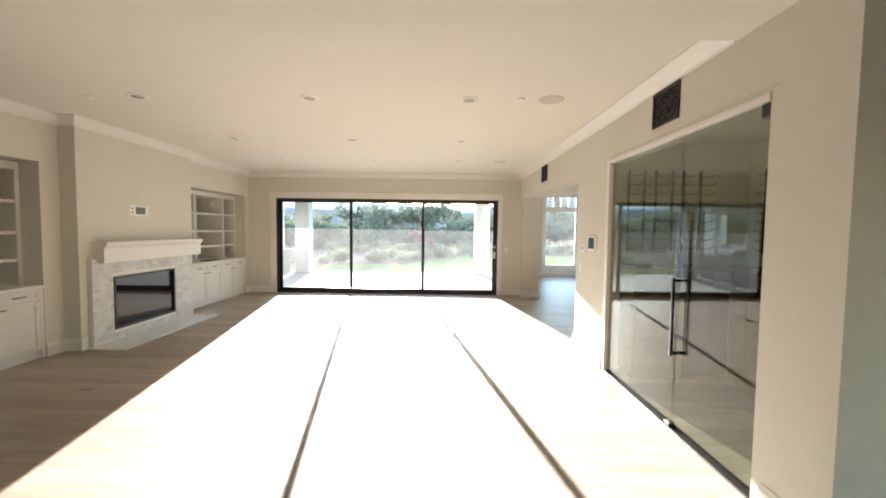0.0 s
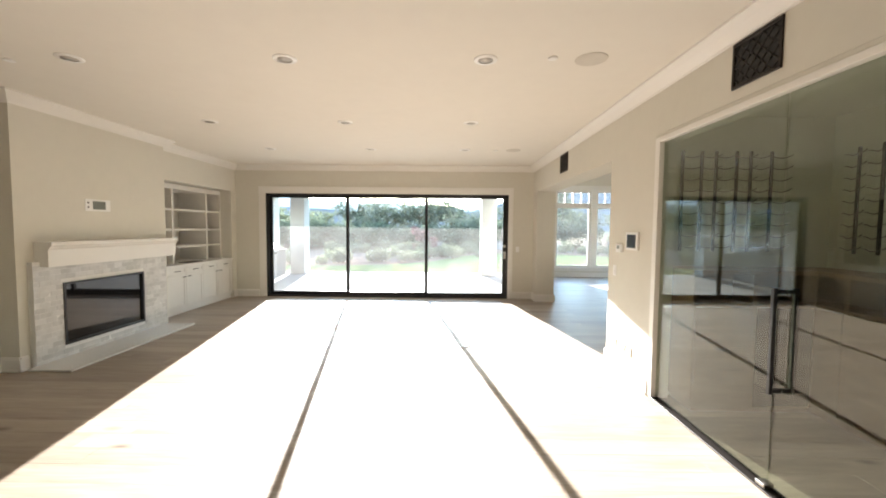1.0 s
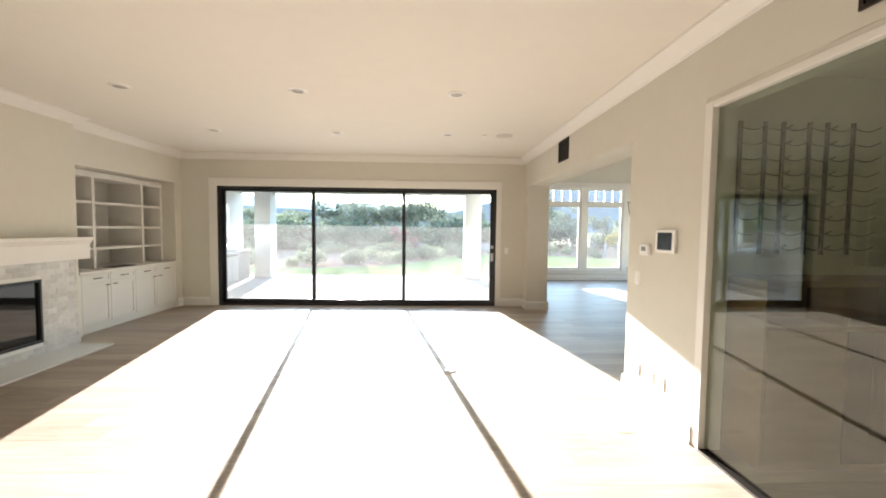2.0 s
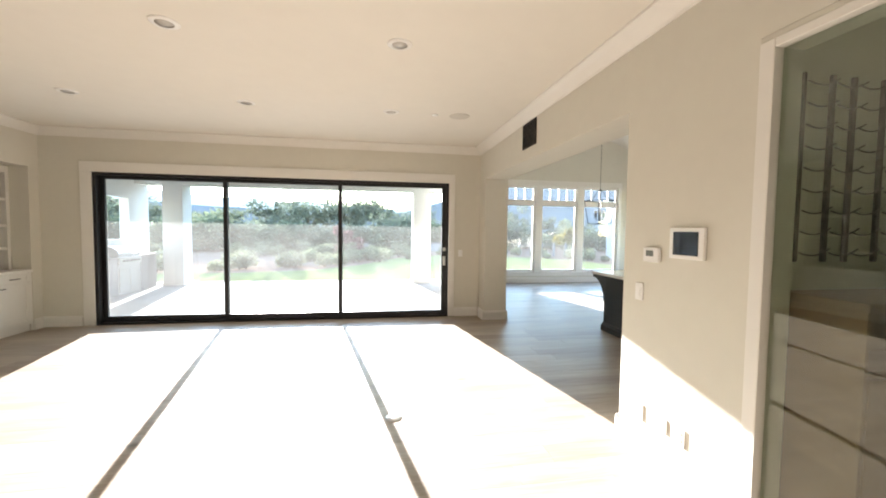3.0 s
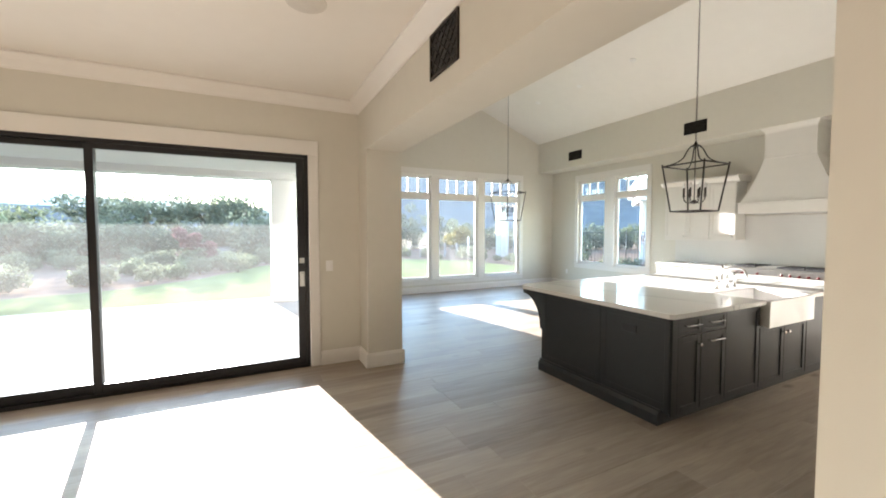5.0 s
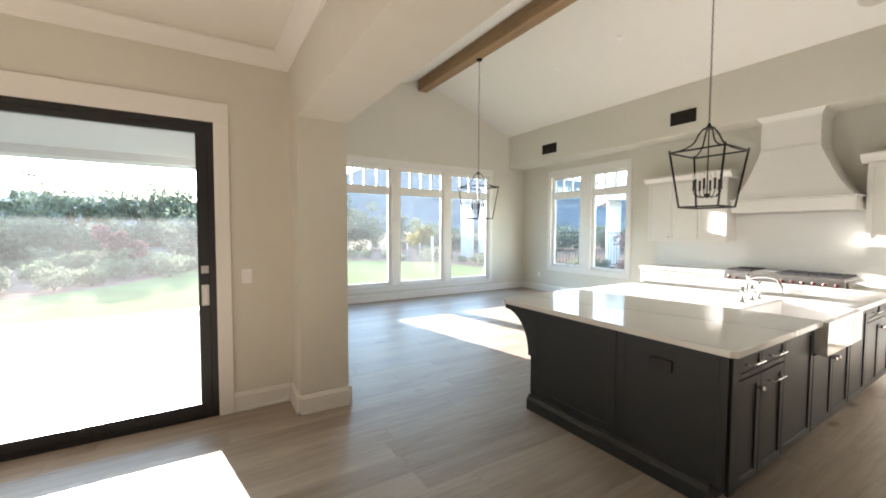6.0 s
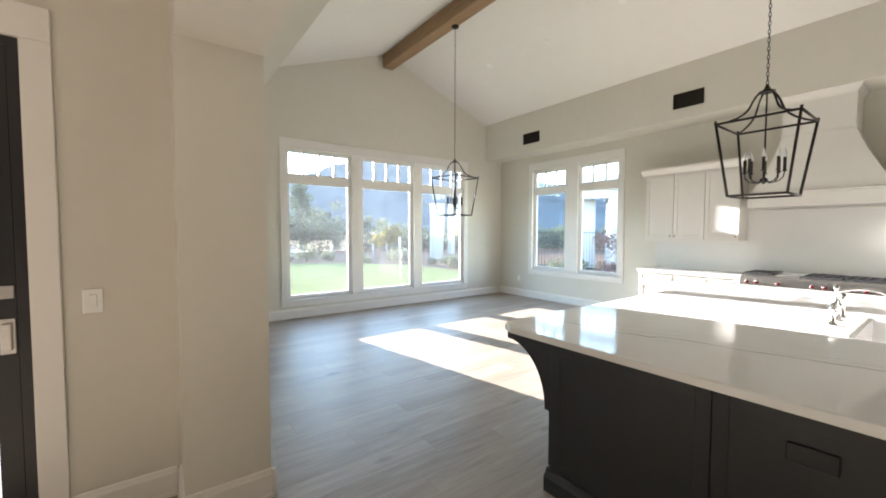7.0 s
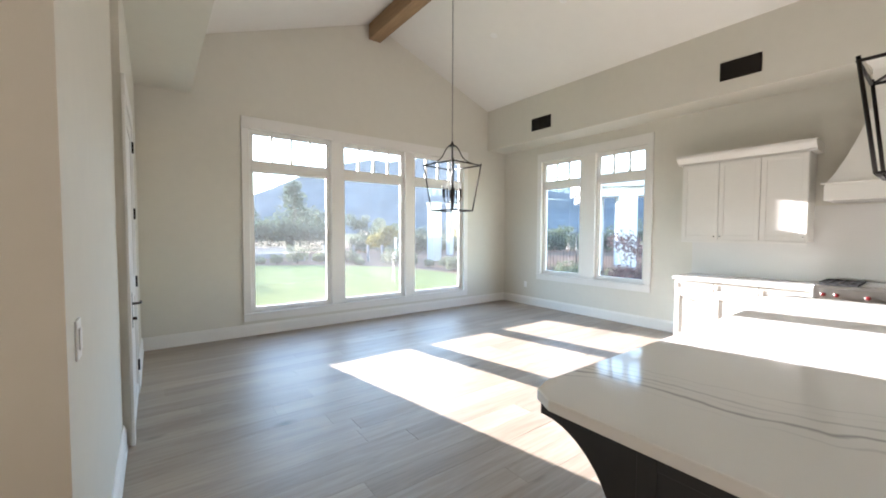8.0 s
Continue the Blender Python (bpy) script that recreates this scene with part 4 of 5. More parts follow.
def faucet():
    f = thing("bridge_faucet", (5.8, 8.13, ZC1), "polished chrome bridge faucet with two lever handles", "faucet")
    for dx in (-0.1, 0.1):
        bm = bmesh.new()
        lathe(bm, (5.8 + dx, 8.13, ZC1), [(0.028, 0), (0.028, 0.008), (0.014, 0.02), (0.012, 0.09), (0.019, 0.1), (0.019, 0.115), (0.01, 0.125), (0.007, 0.145)], 14)
        part("valve", bm, M_CHROME, f)
        bm = bmesh.new()
        tube(bm, (5.8 + dx, 8.13, ZC1 + 0.135), (5.8 + dx * 1.75, 8.15, ZC1 + 0.145), 0.006, 0.004, 8)
        part("lever", bm, M_CHROME, f)
    part("bridge", tube(bmesh.new(), (5.7, 8.13, ZC1 + 0.075), (5.9, 8.13, ZC1 + 0.075), 0.011, n=10), M_CHROME, f)
    bm = bmesh.new()
    lathe(bm, (5.8, 8.13, ZC1 + 0.06), [(0.016, 0), (0.016, 0.04), (0.012, 0.06), (0.011, 0.16), (0.017, 0.17), (0.013, 0.19), (0.004, 0.2)], 14)
    part("stem", bm, M_CHROME, f)
    pts = [(5.8, 8.13 - 0.26 * u, ZC1 + 0.21 + 0.03 * math.sin(math.pi * u) - (0.09 * max(0, u - 0.82) / 0.18)) for u in [i / 12 for i in range(13)]]
    part("spout", path_tube(bmesh.new(), pts, 0.011, 10), M_CHROME, f)
    s = thing("side_sprayer", (6.05, 8.13, ZC1), "polished chrome side sprayer beside the faucet", "sprayer")
    bm = bmesh.new()
    lathe(bm, (6.05, 8.13, ZC1), [(0.024, 0), (0.024, 0.008), (0.012, 0.02), (0.011, 0.1), (0.017, 0.13), (0.017, 0.17), (0.008, 0.18)], 14)
    part("spray_head", bm, M_CHROME, s)


faucet()


# ---- range wall ----
def base_run(y0, y1, n, label):
    c = thing("base_cabinet", (8.9, (y0 + y1) / 2, 0), label, "cabinet", "range wall cabinets")
    part("body", B(8.60, KX1 - 0.002, y0, y1, 0.10, 0.889), M_CAB, c)
    part("toe_kick", B(8.66, KX1 - 0.002, y0, y1, 0.0, 0.10), M_CAB, c)
    w = (y1 - y0) / n
    for i in range(n):
        p, q = y0 + w * i + 0.004, y0 + w * (i + 1) - 0.004
        d = part("drawer", shaker('y', 8.578, -1, p, q, 0.74, 0.882, M_CAB, 0.035), M_CAB, c)
        part("handle", bar_handle('y', 8.578, -1, (p + q) / 2, 0.815, 0.18, M_CHROME), M_CHROME, d, "chrome bar handle")
        d = part("door", shaker('y', 8.578, -1, p, q, 0.11, 0.73, M_CAB), M_CAB, c)
        kb = bmesh.new()
        lathe(kb, (8.578, q - 0.04 if i % 2 == 0 else p + 0.04, 0.66), [(0.006, 0.0), (0.006, -0.016), (0.014, -0.02), (0.015, -0.028), (0.009, -0.034)], 12, 'X')
        part("knob", kb, M_CHROME, d, "chrome knob")
    solo("counter_top", B(8.545, KX1 - 0.002, y0, y1 + (0.025 if y1 > 10 else 0), 0.89, 0.932, bev=0.004, seg=2), M_QUARTZ, "white quartz counter on the range wall", "countertop", "range wall counters")


base_run(9.44, 10.81, 3, "white painted base cabinets beside the range, chrome handles")
base_run(YK0 + 0.01, 8.06, 4, "white painted base cabinets beyond the range, chrome handles")

rg = thing("range", (8.85, 8.75, 0), "stainless steel professional range with griddle and red knobs", "range")
part("body", B(8.56, KX1 - 0.05, 8.07, 9.43, 0.12, 0.80, bev=0.004), M_STEEL, rg)
part("kick_plate", B(8.6, KX1 - 0.05, 8.07, 9.43, 0.0, 0.12), M_STEEL, rg)
part("control_panel", B(8.51, KX1 - 0.05, 8.07, 9.43, 0.80, 0.95, bev=0.01, seg=2), M_STEEL, rg)
part("cooktop", B(8.54, KX1 - 0.05, 8.08, 9.42, 0.951, 0.962, bev=0.002), M_STEEL, rg)
for y0, y1 in ((8.12, 8.85), (8.9, 9.38)):
    od = part("oven_door", B(8.525, 8.56, y0, y1, 0.16, 0.76, bev=0.006), M_STEEL, rg)
    part("handle", bar_handle('y', 8.525, -1, (y0 + y1) / 2, 0.70, (y1 - y0) * 0.85, M_STEEL, 0.05), M_STEEL, od)
part("griddle", B(8.60, 9.10, 8.83, 9.08, 0.963, 0.985, bev=0.004), M_STEEL, rg, "flat steel griddle plate")


def grate(y0, y1):
    g = bmesh.new()
    for x0, x1 in ((8.59, 8.85), (8.86, 9.12)):
        for k in range(5):
            t = k / 4
            yy = y0 + (y1 - y0) * t
            box(g, x0, x1, max(y0, yy - 0.006), min(y1, yy + 0.006), 0.975, 0.995)
        for k in range(3):
            xx = x0 + (x1 - x0) * k / 2
            box(g, max(x0, xx - 0.006), min(x1, xx + 0.006), y0, y1, 0.970, 0.992)
    return part("grate", g, M_IRON, rg, "black cast iron grate")


for y0, y1 in ((8.10, 8.44), (8.46, 8.80), (9.10, 9.40)):
    grate(y0, y1)
    for x in (8.72, 8.99):
        bn = bmesh.new()
        lathe(bn, (x, (y0 + y1) / 2, 0.962), [(0.05, 0.0), (0.05, 0.008), (0.03, 0.012), (0.03, 0.018)], 14)
        part("burner", bn, M_IRON, rg)
for y in (8.15, 8.26, 8.37, 8.48, 8.59, 8.70, 9.02, 9.24, 9.34):
    kb = bmesh.new()
    lathe(kb, (8.51, y, 0.875), [(0.020, 0.0), (0.020, -0.006), (0.015, -0.010), (0.016, -0.034), (0.012, -0.04)], 16, 'X')
    k = part("knob", kb, M_RED, rg, "red control knob")
    part("bezel", lathe(bmesh.new(), (8.5095, y, 0.875), [(0.027, 0.0), (0.027, -0.004), (0.025, -0.005)], 16, 'X'), M_STEEL, k)

hd = thing("range_hood", (8.95, 8.71, 1.84), "white plaster range hood with tapered sides", "range hood")
hb = bmesh.new()
box(hb, 8.60, KX1 - 0.002, 8.03, 9.39, 1.86, 2.03, bev=0.008)
box(hb, 8.58, KX1 - 0.002, 8.01, 9.41, 2.03, 2.05, bev=0.004)
part("apron", hb, M_CAB, hd)
hc = bmesh.new()
prof = [(0.0, 2.05), (0.2, 2.14), (0.42, 2.27), (0.64, 2.43), (0.84, 2.60), (1.0, 2.75)]
rings = []
for t, z in prof:
    y0, y1, xf = 8.06 + 0.37 * t, 9.37 - 0.28 * t, 8.61 + 0.13 * t
    rings.append([hc.verts.new(p) for p in ((xf, y0, z), (xf, y1, z), (KX1 - 0.003, y1, z), (KX1 - 0.003, y0, z))])
for a, b in zip(rings, rings[1:]):
    for i in range(4):
        hc.faces.new((a[i], a[(i + 1) % 4], b[(i + 1) % 4], b[i]))
hc.faces.new(rings[0][::-1])
hc.faces.new(rings[-1])
bmesh.ops.recalc_face_normals(hc, faces=hc.faces)
part("taper", hc, M_CAB, hd)
part("collar", B(8.73, KX1 - 0.002, 8.42, 9.10, 2.75, 2.775, bev=0.004), M_CAB, hd)
part("chimney", B(8.74, KX1 - 0.002, 8.43, 9.09, 2.775, 3.16), M_CAB, hd)
hf = bmesh.new()
flare = []
for o, z in ((0.0, 3.16), (0.012, 3.19), (0.035, 3.22), (0.05, 3.249)):
    flare.append([hf.verts.new(p) for p in ((8.74 - o, 8.43 - o, z), (8.74 - o, 9.09 + o, z), (KX1 - 0.003, 9.09 + o, z), (KX1 - 0.003, 8.43 - o, z))])
for a, b in zip(flare, flare[1:]):
    for i in range(4):
        hf.faces.new((a[i], a[(i + 1) % 4], b[(i + 1) % 4], b[i]))
hf.faces.new(flare[-1])
bmesh.ops.recalc_face_normals(hf, faces=hf.faces)
part("cove", hf, M_CAB, hd)
part("filter", B(8.66, 9.15, 8.1, 9.32, 1.85, 1.859), M_STEEL, hd, "steel hood filter")


def upper(y0, y1, n, label):
    c = thing("wall_cabinet", (9.05, (y0 + y1) / 2, 1.41), label, "wall cabinet", "range wall uppers")
    part("body", B(8.88, KX1 - 0.002, y0, y1, 1.41, 2.45), M_CAB, c)
    w = (y1 - y0) / n
    for i in range(n):
        p, q = y0 + w * i + 0.003, y0 + w * (i + 1) - 0.003
        d = part("door", shaker('y', 8.858, -1, p, q, 1.425, 2.44, M_CAB), M_CAB, c)
        kb = bmesh.new()
        lathe(kb, (8.858, p + 0.03 if i != 1 else q - 0.03, 1.47), [(0.005, 0.0), (0.005, -0.014), (0.012, -0.018), (0.012, -0.026), (0.007, -0.03)], 12, 'X')
        part("knob", kb, M_CHROME, d, "chrome knob")
    cr = bmesh.new()
    prism(cr, [(KX1 - 0.002, 2.45), (8.856, 2.45), (8.856, 2.47), (8.845, 2.48), (8.82, 2.50), (8.79, 2.53), (8.785, 2.545), (8.785, 2.57), (KX1 - 0.002, 2.57)], 'Y', y0 - 0.06, y1 + 0.06)
    part("cornice", cr, M_CAB, c)
    part("light_rail", B(8.86, 8.88, y0, y1, 1.385, 1.41), M_CAB, c)


upper(9.55, 10.86, 3, "white painted wall cabinet with three shaker doors and cornice")
upper(YK0 + 0.2, 8.0, 3, "white painted wall cabinet with shaker doors beyond the hood")
structure("backsplash", B(KX1 - 0.012, KX1, YK0 + 0.01, 10.84, 0.932, 1.84), mat("white_backsplash", (0.74, 0.73, 0.70), 0.2, grain=0.02, scale=4), "plain glossy white backsplash", "backsplash")


# ---- lantern pendants ----
def lantern(x, y, zt, drop_to, label, k=1.0, turn=0.0):
    L = thing("lantern_pendant", (x, y, drop_to), label, "pendant lamp", "lantern pendants")
    L.rotation_euler.z = radians(turn)
    top, bot, z1, z0, zf = 0.245 * k, 0.175 * k, zt - 0.28 * k, zt - 0.82 * k, zt
    part("canopy", lathe(bmesh.new(), (x, y, drop_to), [(0.06, 0), (0.06, -0.012), (0.045, -0.03), (0.012, -0.04)], 16), M_BRONZE, L)
    ch = bmesh.new()
    n = int((drop_to - 0.04 - zf) / 0.032)
    for i in range(n):
        zc = zf + 0.016 + i * 0.032
        d = (0.008, 0) if i % 2 else (0, 0.008)
        ring = [(x + d[0] * math.cos(a), y + d[1] * math.cos(a), zc + 0.021 * math.sin(a)) for a in [2 * math.pi * k / 8 for k in range(9)]]
        path_tube(ch, ring, 0.0028, 4)
    part("chain", ch, M_BRONZE, L)
    part("finial", lathe(bmesh.new(), (x, y, zf - 0.06), [(0.05, 0), (0.055, 0.008), (0.03, 0.02), (0.018, 0.035), (0.01, 0.06), (0.004, 0.065)], 14), M_BRONZE, L)
    part("stem", tube(bmesh.new(), (x, y, zf - 0.06), (x, y, z0 + 0.13), 0.006, n=8), M_BRONZE, L)
    cor = [(1, 1), (-1, 1), (-1, -1), (1, -1)]
    for h, z in ((top, z1), (bot, z0)):
        for i in range(4):
            a, b = cor[i], cor[(i + 1) % 4]
            part("rail", tube(bmesh.new(), (x + a[0] * h, y + a[1] * h, z), (x + b[0] * h, y + b[1] * h, z), 0.0095, n=6), M_BRONZE, L)
    for a in cor:
        part("upright", tube(bmesh.new(), (x + a[0] * top, y + a[1] * top, z1 + 0.025), (x + a[0] * bot, y + a[1] * bot, z0), 0.0098, n=6), M_BRONZE, L)
        pts = []
        for i in range(9):
            u = i / 8
            r = top * (1 - u) ** 1.0 * (1 - 0.45 * math.sin(math.pi * u) * 0.9) + 0.03 * u
            pts.append((x + a[0] * r, y + a[1] * r, z1 + (zf - 0.05 - z1) * (u ** 1.25)))
        part("roof_arm", path_tube(bmesh.new(), pts, 0.0078, 6), M_BRONZE, L)
    part("hub", lathe(bmesh.new(), (x, y, z0 + 0.09), [(0.004, 0), (0.014, 0.012), (0.028, 0.03), (0.02, 0.045), (0.008, 0.05)], 12), M_BRONZE, L)
    for i in range(8):
        a = 2 * math.pi * i / 8 + 0.2
        ca, sa = math.cos(a), math.sin(a)
        pts = [(x + ca * r, y + sa * r, z0 + zz) for r, zz in ((0.012, 0.115), (0.05, 0.10), (0.09, 0.11), (0.115, 0.14), (0.12, 0.18))]
        arm = part("candle_arm", path_tube(bmesh.new(), pts, 0.0042, 6), M_BRONZE, L)
        cx, cy = x + ca * 0.12, y + sa * 0.12
        part("candle", lathe(bmesh.new(), (cx, cy, z0 + 0.18), [(0.016, 0), (0.016, 0.006), (0.010, 0.01), (0.010, 0.105)], 10), M_CANDLE, arm)
        part("bulb", lathe(bmesh.new(), (cx, cy, z0 + 0.285), [(0.007, 0), (0.013, 0.02), (0.012, 0.035), (0.005, 0.06), (0.001, 0.072)], 10), M_BULB, arm, "clear flame-tip bulb, unlit")
    return L


lantern(6.02, 8.59, 2.67, 4.77, "black iron lantern pendant with candle lamps, over the island", 1.04)
lantern(6.08, 12.55, 2.70, 4.77, "black iron lantern pendant with candle lamps, by the window", 1.1, 9.0)


# ---- ceiling fittings ----
def downlight(x, y):
    d = thing("downlight", (x, y, CEIL), "white round recessed ceiling light, off", "ceiling light", "recessed lights")
    part("trim_ring", lathe(bmesh.new(), (x, y, CEIL - 0.010), [(0.064, 0.0), (0.092, 0.001), (0.101, 0.005), (0.102, 0.010)], 28, 'Z', False), M_PLATE, d)
    part("lens", lathe(bmesh.new(), (x, y, CEIL - 0.005), [(0.001, 0), (0.063, 0), (0.063, 0.004), (0.001, 0.004)], 24), M_LENS, d)


for x in (-3.0, -1.14, 0.58):
    for y in (4.62, 6.6, 8.42):
        downlight(x, y)
for y in (4.6, 8.43):
    s = thing("ceiling_speaker", (1.47, y, CEIL), "round flush ceiling speaker with painted mesh", "speaker", "ceiling speakers")
    part("grille", lathe(bmesh.new(), (1.47, y, CEIL - 0.006), [(0.001, 0.0), (0.125, 0.0), (0.132, 0.002), (0.133, 0.006), (0.001, 0.006)], 36), M_GRILLE, s)
for x, y in ((1.14, 4.58), (1.15, 8.44), (-3.58, 4.67)):
    s = thing("sprinkler_cap", (x, y, CEIL), "small white round sprinkler cover on the ceiling", "sprinkler", "sprinkler caps")
    part("cap", lathe(bmesh.new(), (x, y, CEIL - 0.012), [(0.001, 0.0), (0.034, 0.0), (0.04, 0.003), (0.04, 0.012), (0.001, 0.012)], 20), M_PLATE, s)
slope_e = (RIDGE - EAVE) / (8.67 - 6.0)
for x, y in ((7.25, 10.45), (7.25, 13.0), (7.3, 11.75), (4.75, 10.45)):
    z = RIDGE - slope_e * abs(x - 6.0)
    s = thing("vault_downlight", (x, y, z), "small white recessed light in the vaulted ceiling, off", "ceiling light", "vault lights")
    bm = lathe(bmesh.new(), (0, 0, -0.008), [(0.001, 0.0), (0.05, 0.0), (0.056, 0.003), (0.056, 0.010), (0.001, 0.010)], 20)
    bm.transform(pose(x, y, z, 0, math.degrees(math.atan(slope_e)) * (1 if x > 6 else -1), 0))
    part("trim_ring", bm, M_PLATE, s)


sp_z = RIDGE - slope_e * 2.2
s = thing("ceiling_speaker", (8.2, 7.9, sp_z), "round flush speaker in the vaulted kitchen ceiling", "speaker", "ceiling speakers")
bm = lathe(bmesh.new(), (0, 0, -0.006), [(0.001, 0.0), (0.125, 0.0), (0.132, 0.002), (0.133, 0.008), (0.001, 0.008)], 36)
bm.transform(pose(8.2, 7.9, sp_z, 0, math.degrees(math.atan(slope_e)), 0))
part("grille", bm, M_GRILLE, s)


# ---- things on the beige wall ----
tb = thing("wall_tablet", (XR, 5.46, 1.43), "white framed wall control tablet with dark screen", "control panel")
part("bezel", B(XR - 0.022, XR, 5.325, 5.595, 1.43, 1.625, bev=0.004), M_PLATE, tb)
part("screen", B(XR - 0.0245, XR - 0.0215, 5.365, 5.56, 1.455, 1.60), M_SCREEN, tb, "dark glossy screen")
thm = thing("thermostat", (XR, 5.76, 1.39), "white wall thermostat with a small grey display", "thermostat")
part("case", B(XR - 0.028, XR, 5.685, 5.835, 1.39, 1.49, bev=0.006), M_PLATE, thm)
part("display", B(XR - 0.030, XR - 0.0275, 5.73, 5.80, 1.43, 1.47), M_GREYLCD, thm, "grey display")


def wall_plate(name, axis, at, s, c, z, w, h, label, category, rocker):
    p = thing(name, (at, c, z) if axis == 'y' else (c, at, z), label, category)

    def bx(a0, a1, d0, d1, z0, z1, bev):
        d0, d1 = sorted((at + s * d0, at + s * d1))
        return B(d0, d1, a0, a1, z0, z1, bev=bev) if axis == 'y' else B(a0, a1, d0, d1, z0, z1, bev=bev)
    part("plate", bx(c - w / 2, c + w / 2, 0, 0.007, z - h / 2, z + h / 2, 0.002), M_PLATE, p)
    if rocker == 'rocker':
        part("rocker", bx(c - 0.017, c + 0.017, 0.007, 0.012, z - 0.034, z + 0.034, 0.002), M_PLATE, p)
    elif rocker == 'outlet':
        for dz in (-0.022, 0.022):
            part("socket", bx(c - 0.016, c + 0.016, 0.007, 0.010, z + dz - 0.014, z + dz + 0.014, 0.002), M_PLATE, p)
    return p


wall_plate("light_switch", 'y', XR, -1, 5.89, 1.165, 0.08, 0.125, "white rocker light switch on the beige wall", "light switch", 'rocker')
wall_plate("outlet", 'y', XR, -1, 5.84, 0.30, 0.075, 0.12, "white wall outlet above the baseboard", "outlet", 'outlet')
wall_plate("outlet", 'y', XR, -1, 5.46, 0.31, 0.075, 0.12, "white wall outlet above the baseboard", "outlet", 'outlet')
wall_plate("outlet", 'y', XR, -1, 5.6, 0.31, 0.05, 0.10, "small white wall jack above the baseboard", "outlet", '')
wall_plate("light_switch", 'x', YB, -1, 1.93, 1.17, 0.08, 0.125, "white rocker light switch beside the sliding door", "light switch", 'rocker')
wall_plate("light_switch", 'y', PX, 1, 10.16, 1.17, 0.08, 0.125, "white light switch on the grey wall", "light switch", 'rocker')
wall_plate("outlet", 'y', KX1, -1, 14.0, 0.42, 0.075, 0.12, "white wall outlet under the window", "outlet", 'outlet')
fo = thing("floor_outlet", (0.55, 6.6, 0.001), "round brushed floor outlet cover on the oak floor", "floor outlet")
part("cover", lathe(bmesh.new(), (0.55, 6.6, 0.0), [(0.07, 0.0), (0.07, 0.003), (0.062, 0.006), (0.001, 0.006)], 28), M_STEEL, fo)

# ---- white panelled door in the kitchen's west wall ----
dr = thing("door_1", (KX0, 12.55, 0), "white panelled door, closed, dark lever handle and hinges", "door", "", "structure")
dc = bmesh.new()
box(dc, KX0, KX0 + 0.02, 11.93, 12.05, 0.0, 2.44, bev=0.003)
box(dc, KX0, KX0 + 0.02, 13.05, 13.17, 0.0, 2.44, bev=0.003)
box(dc, KX0, KX0 + 0.024, 11.93, 13.17, 2.44, 2.58, bev=0.003)
part("casing", dc, M_TRIM, dr)
part("leaf", shaker('y', KX0 + 0.012, 1, 12.055, 13.045, 0.01, 2.435, M_TRIM, 0.12), M_TRIM, dr)
part("mid_rail", B(KX0 - 0.008, KX0 + 0.011, 12.175, 12.925, 0.95, 1.12, bev=0.002), M_TRIM, dr)
part("handle_plate", B(KX0 + 0.012, KX0 + 0.02, 12.10, 12.145, 0.80, 1.06, bev=0.003), M_BRONZE, dr, "dark bronze back plate")
part("lever", path_tube(bmesh.new(), [(KX0 + 0.02, 12.122, 0.98), (KX0 + 0.06, 12.122, 0.98), (KX0 + 0.068, 12.14, 0.98), (KX0 + 0.066, 12.24, 0.975)], 0.009, 8), M_BRONZE, dr, "dark bronze lever")
part("thumb_turn", tube(bmesh.new(), (KX0 + 0.02, 12.122, 0.87), (KX0 + 0.045, 12.122, 0.87), 0.011, n=10), M_BRONZE, dr)
for z in (0.22, 1.0, 1.62, 2.22):
    part("hinge", B(KX0 + 0.012, KX0 + 0.028, 13.04, 13.06, z, z + 0.10, bev=0.002), M_BRONZE, dr, "dark bronze hinge")


# ---- outdoors: ground, patio, lawn ----
GZ = -0.06
structure("ground", B(-900, 900, -120, 900, -0.6, GZ - 0.10), M_GROUND, "dry flat ground reaching to the hills", "ground")
lw = bmesh.new()
prism(lw, [(-26, 16.1), (2.45, 16.1), (2.45, 14.8), (11.0, 14.8), (12.0, 18), (12.2, 21), (11.7, 24), (9.5, 26.7), (6.5, 28.4), (3.5, 28.0), (1.5, 25.8), (-0.5, 21.4), (-2.2, 19.5), (-4.6, 18.7), (-9, 18.6), (-26, 19.5)], 'Z', GZ - 0.09, GZ - 0.02)
structure("lawn", lw, M_LAWN, "sunlit mown green lawn", "lawn")
structure("planting_bed", B(-60, 60, 8, 60, GZ - 0.14, GZ - 0.05), M_MULCH, "bark mulch planting bed with scattered shrubs", "planting bed")
structure("patio", B(-14, 2.45, YB + 0.16, 16.1, GZ - 0.12, GZ), M_CONC, "pale concrete patio slab in full sun", "patio")
pr = bmesh.new()
box(pr, -6.6, 2.45, YB + 0.16, 16.15, 2.90, 3.1)
box(pr, -6.6, 2.45, 15.3, 15.85, 2.76, 2.90)
structure("patio_roof", pr, M_STUCCO, "white stucco patio roof and front beam", "roof")


def column(x0, x1, y0, y1, label):
    c = thing("patio_column", ((x0 + x1) / 2, (y0 + y1) / 2, GZ), label, "column", "patio columns")
    part("shaft", B(x0, x1, y0, y1, GZ, 2.76, bev=0.01), M_STUCCO, c)
    part("plinth", B(x0 - 0.02, x1 + 0.02, y0 - 0.02, y1 + 0.02, GZ, GZ + 0.10, bev=0.01), M_STUCCO, c)


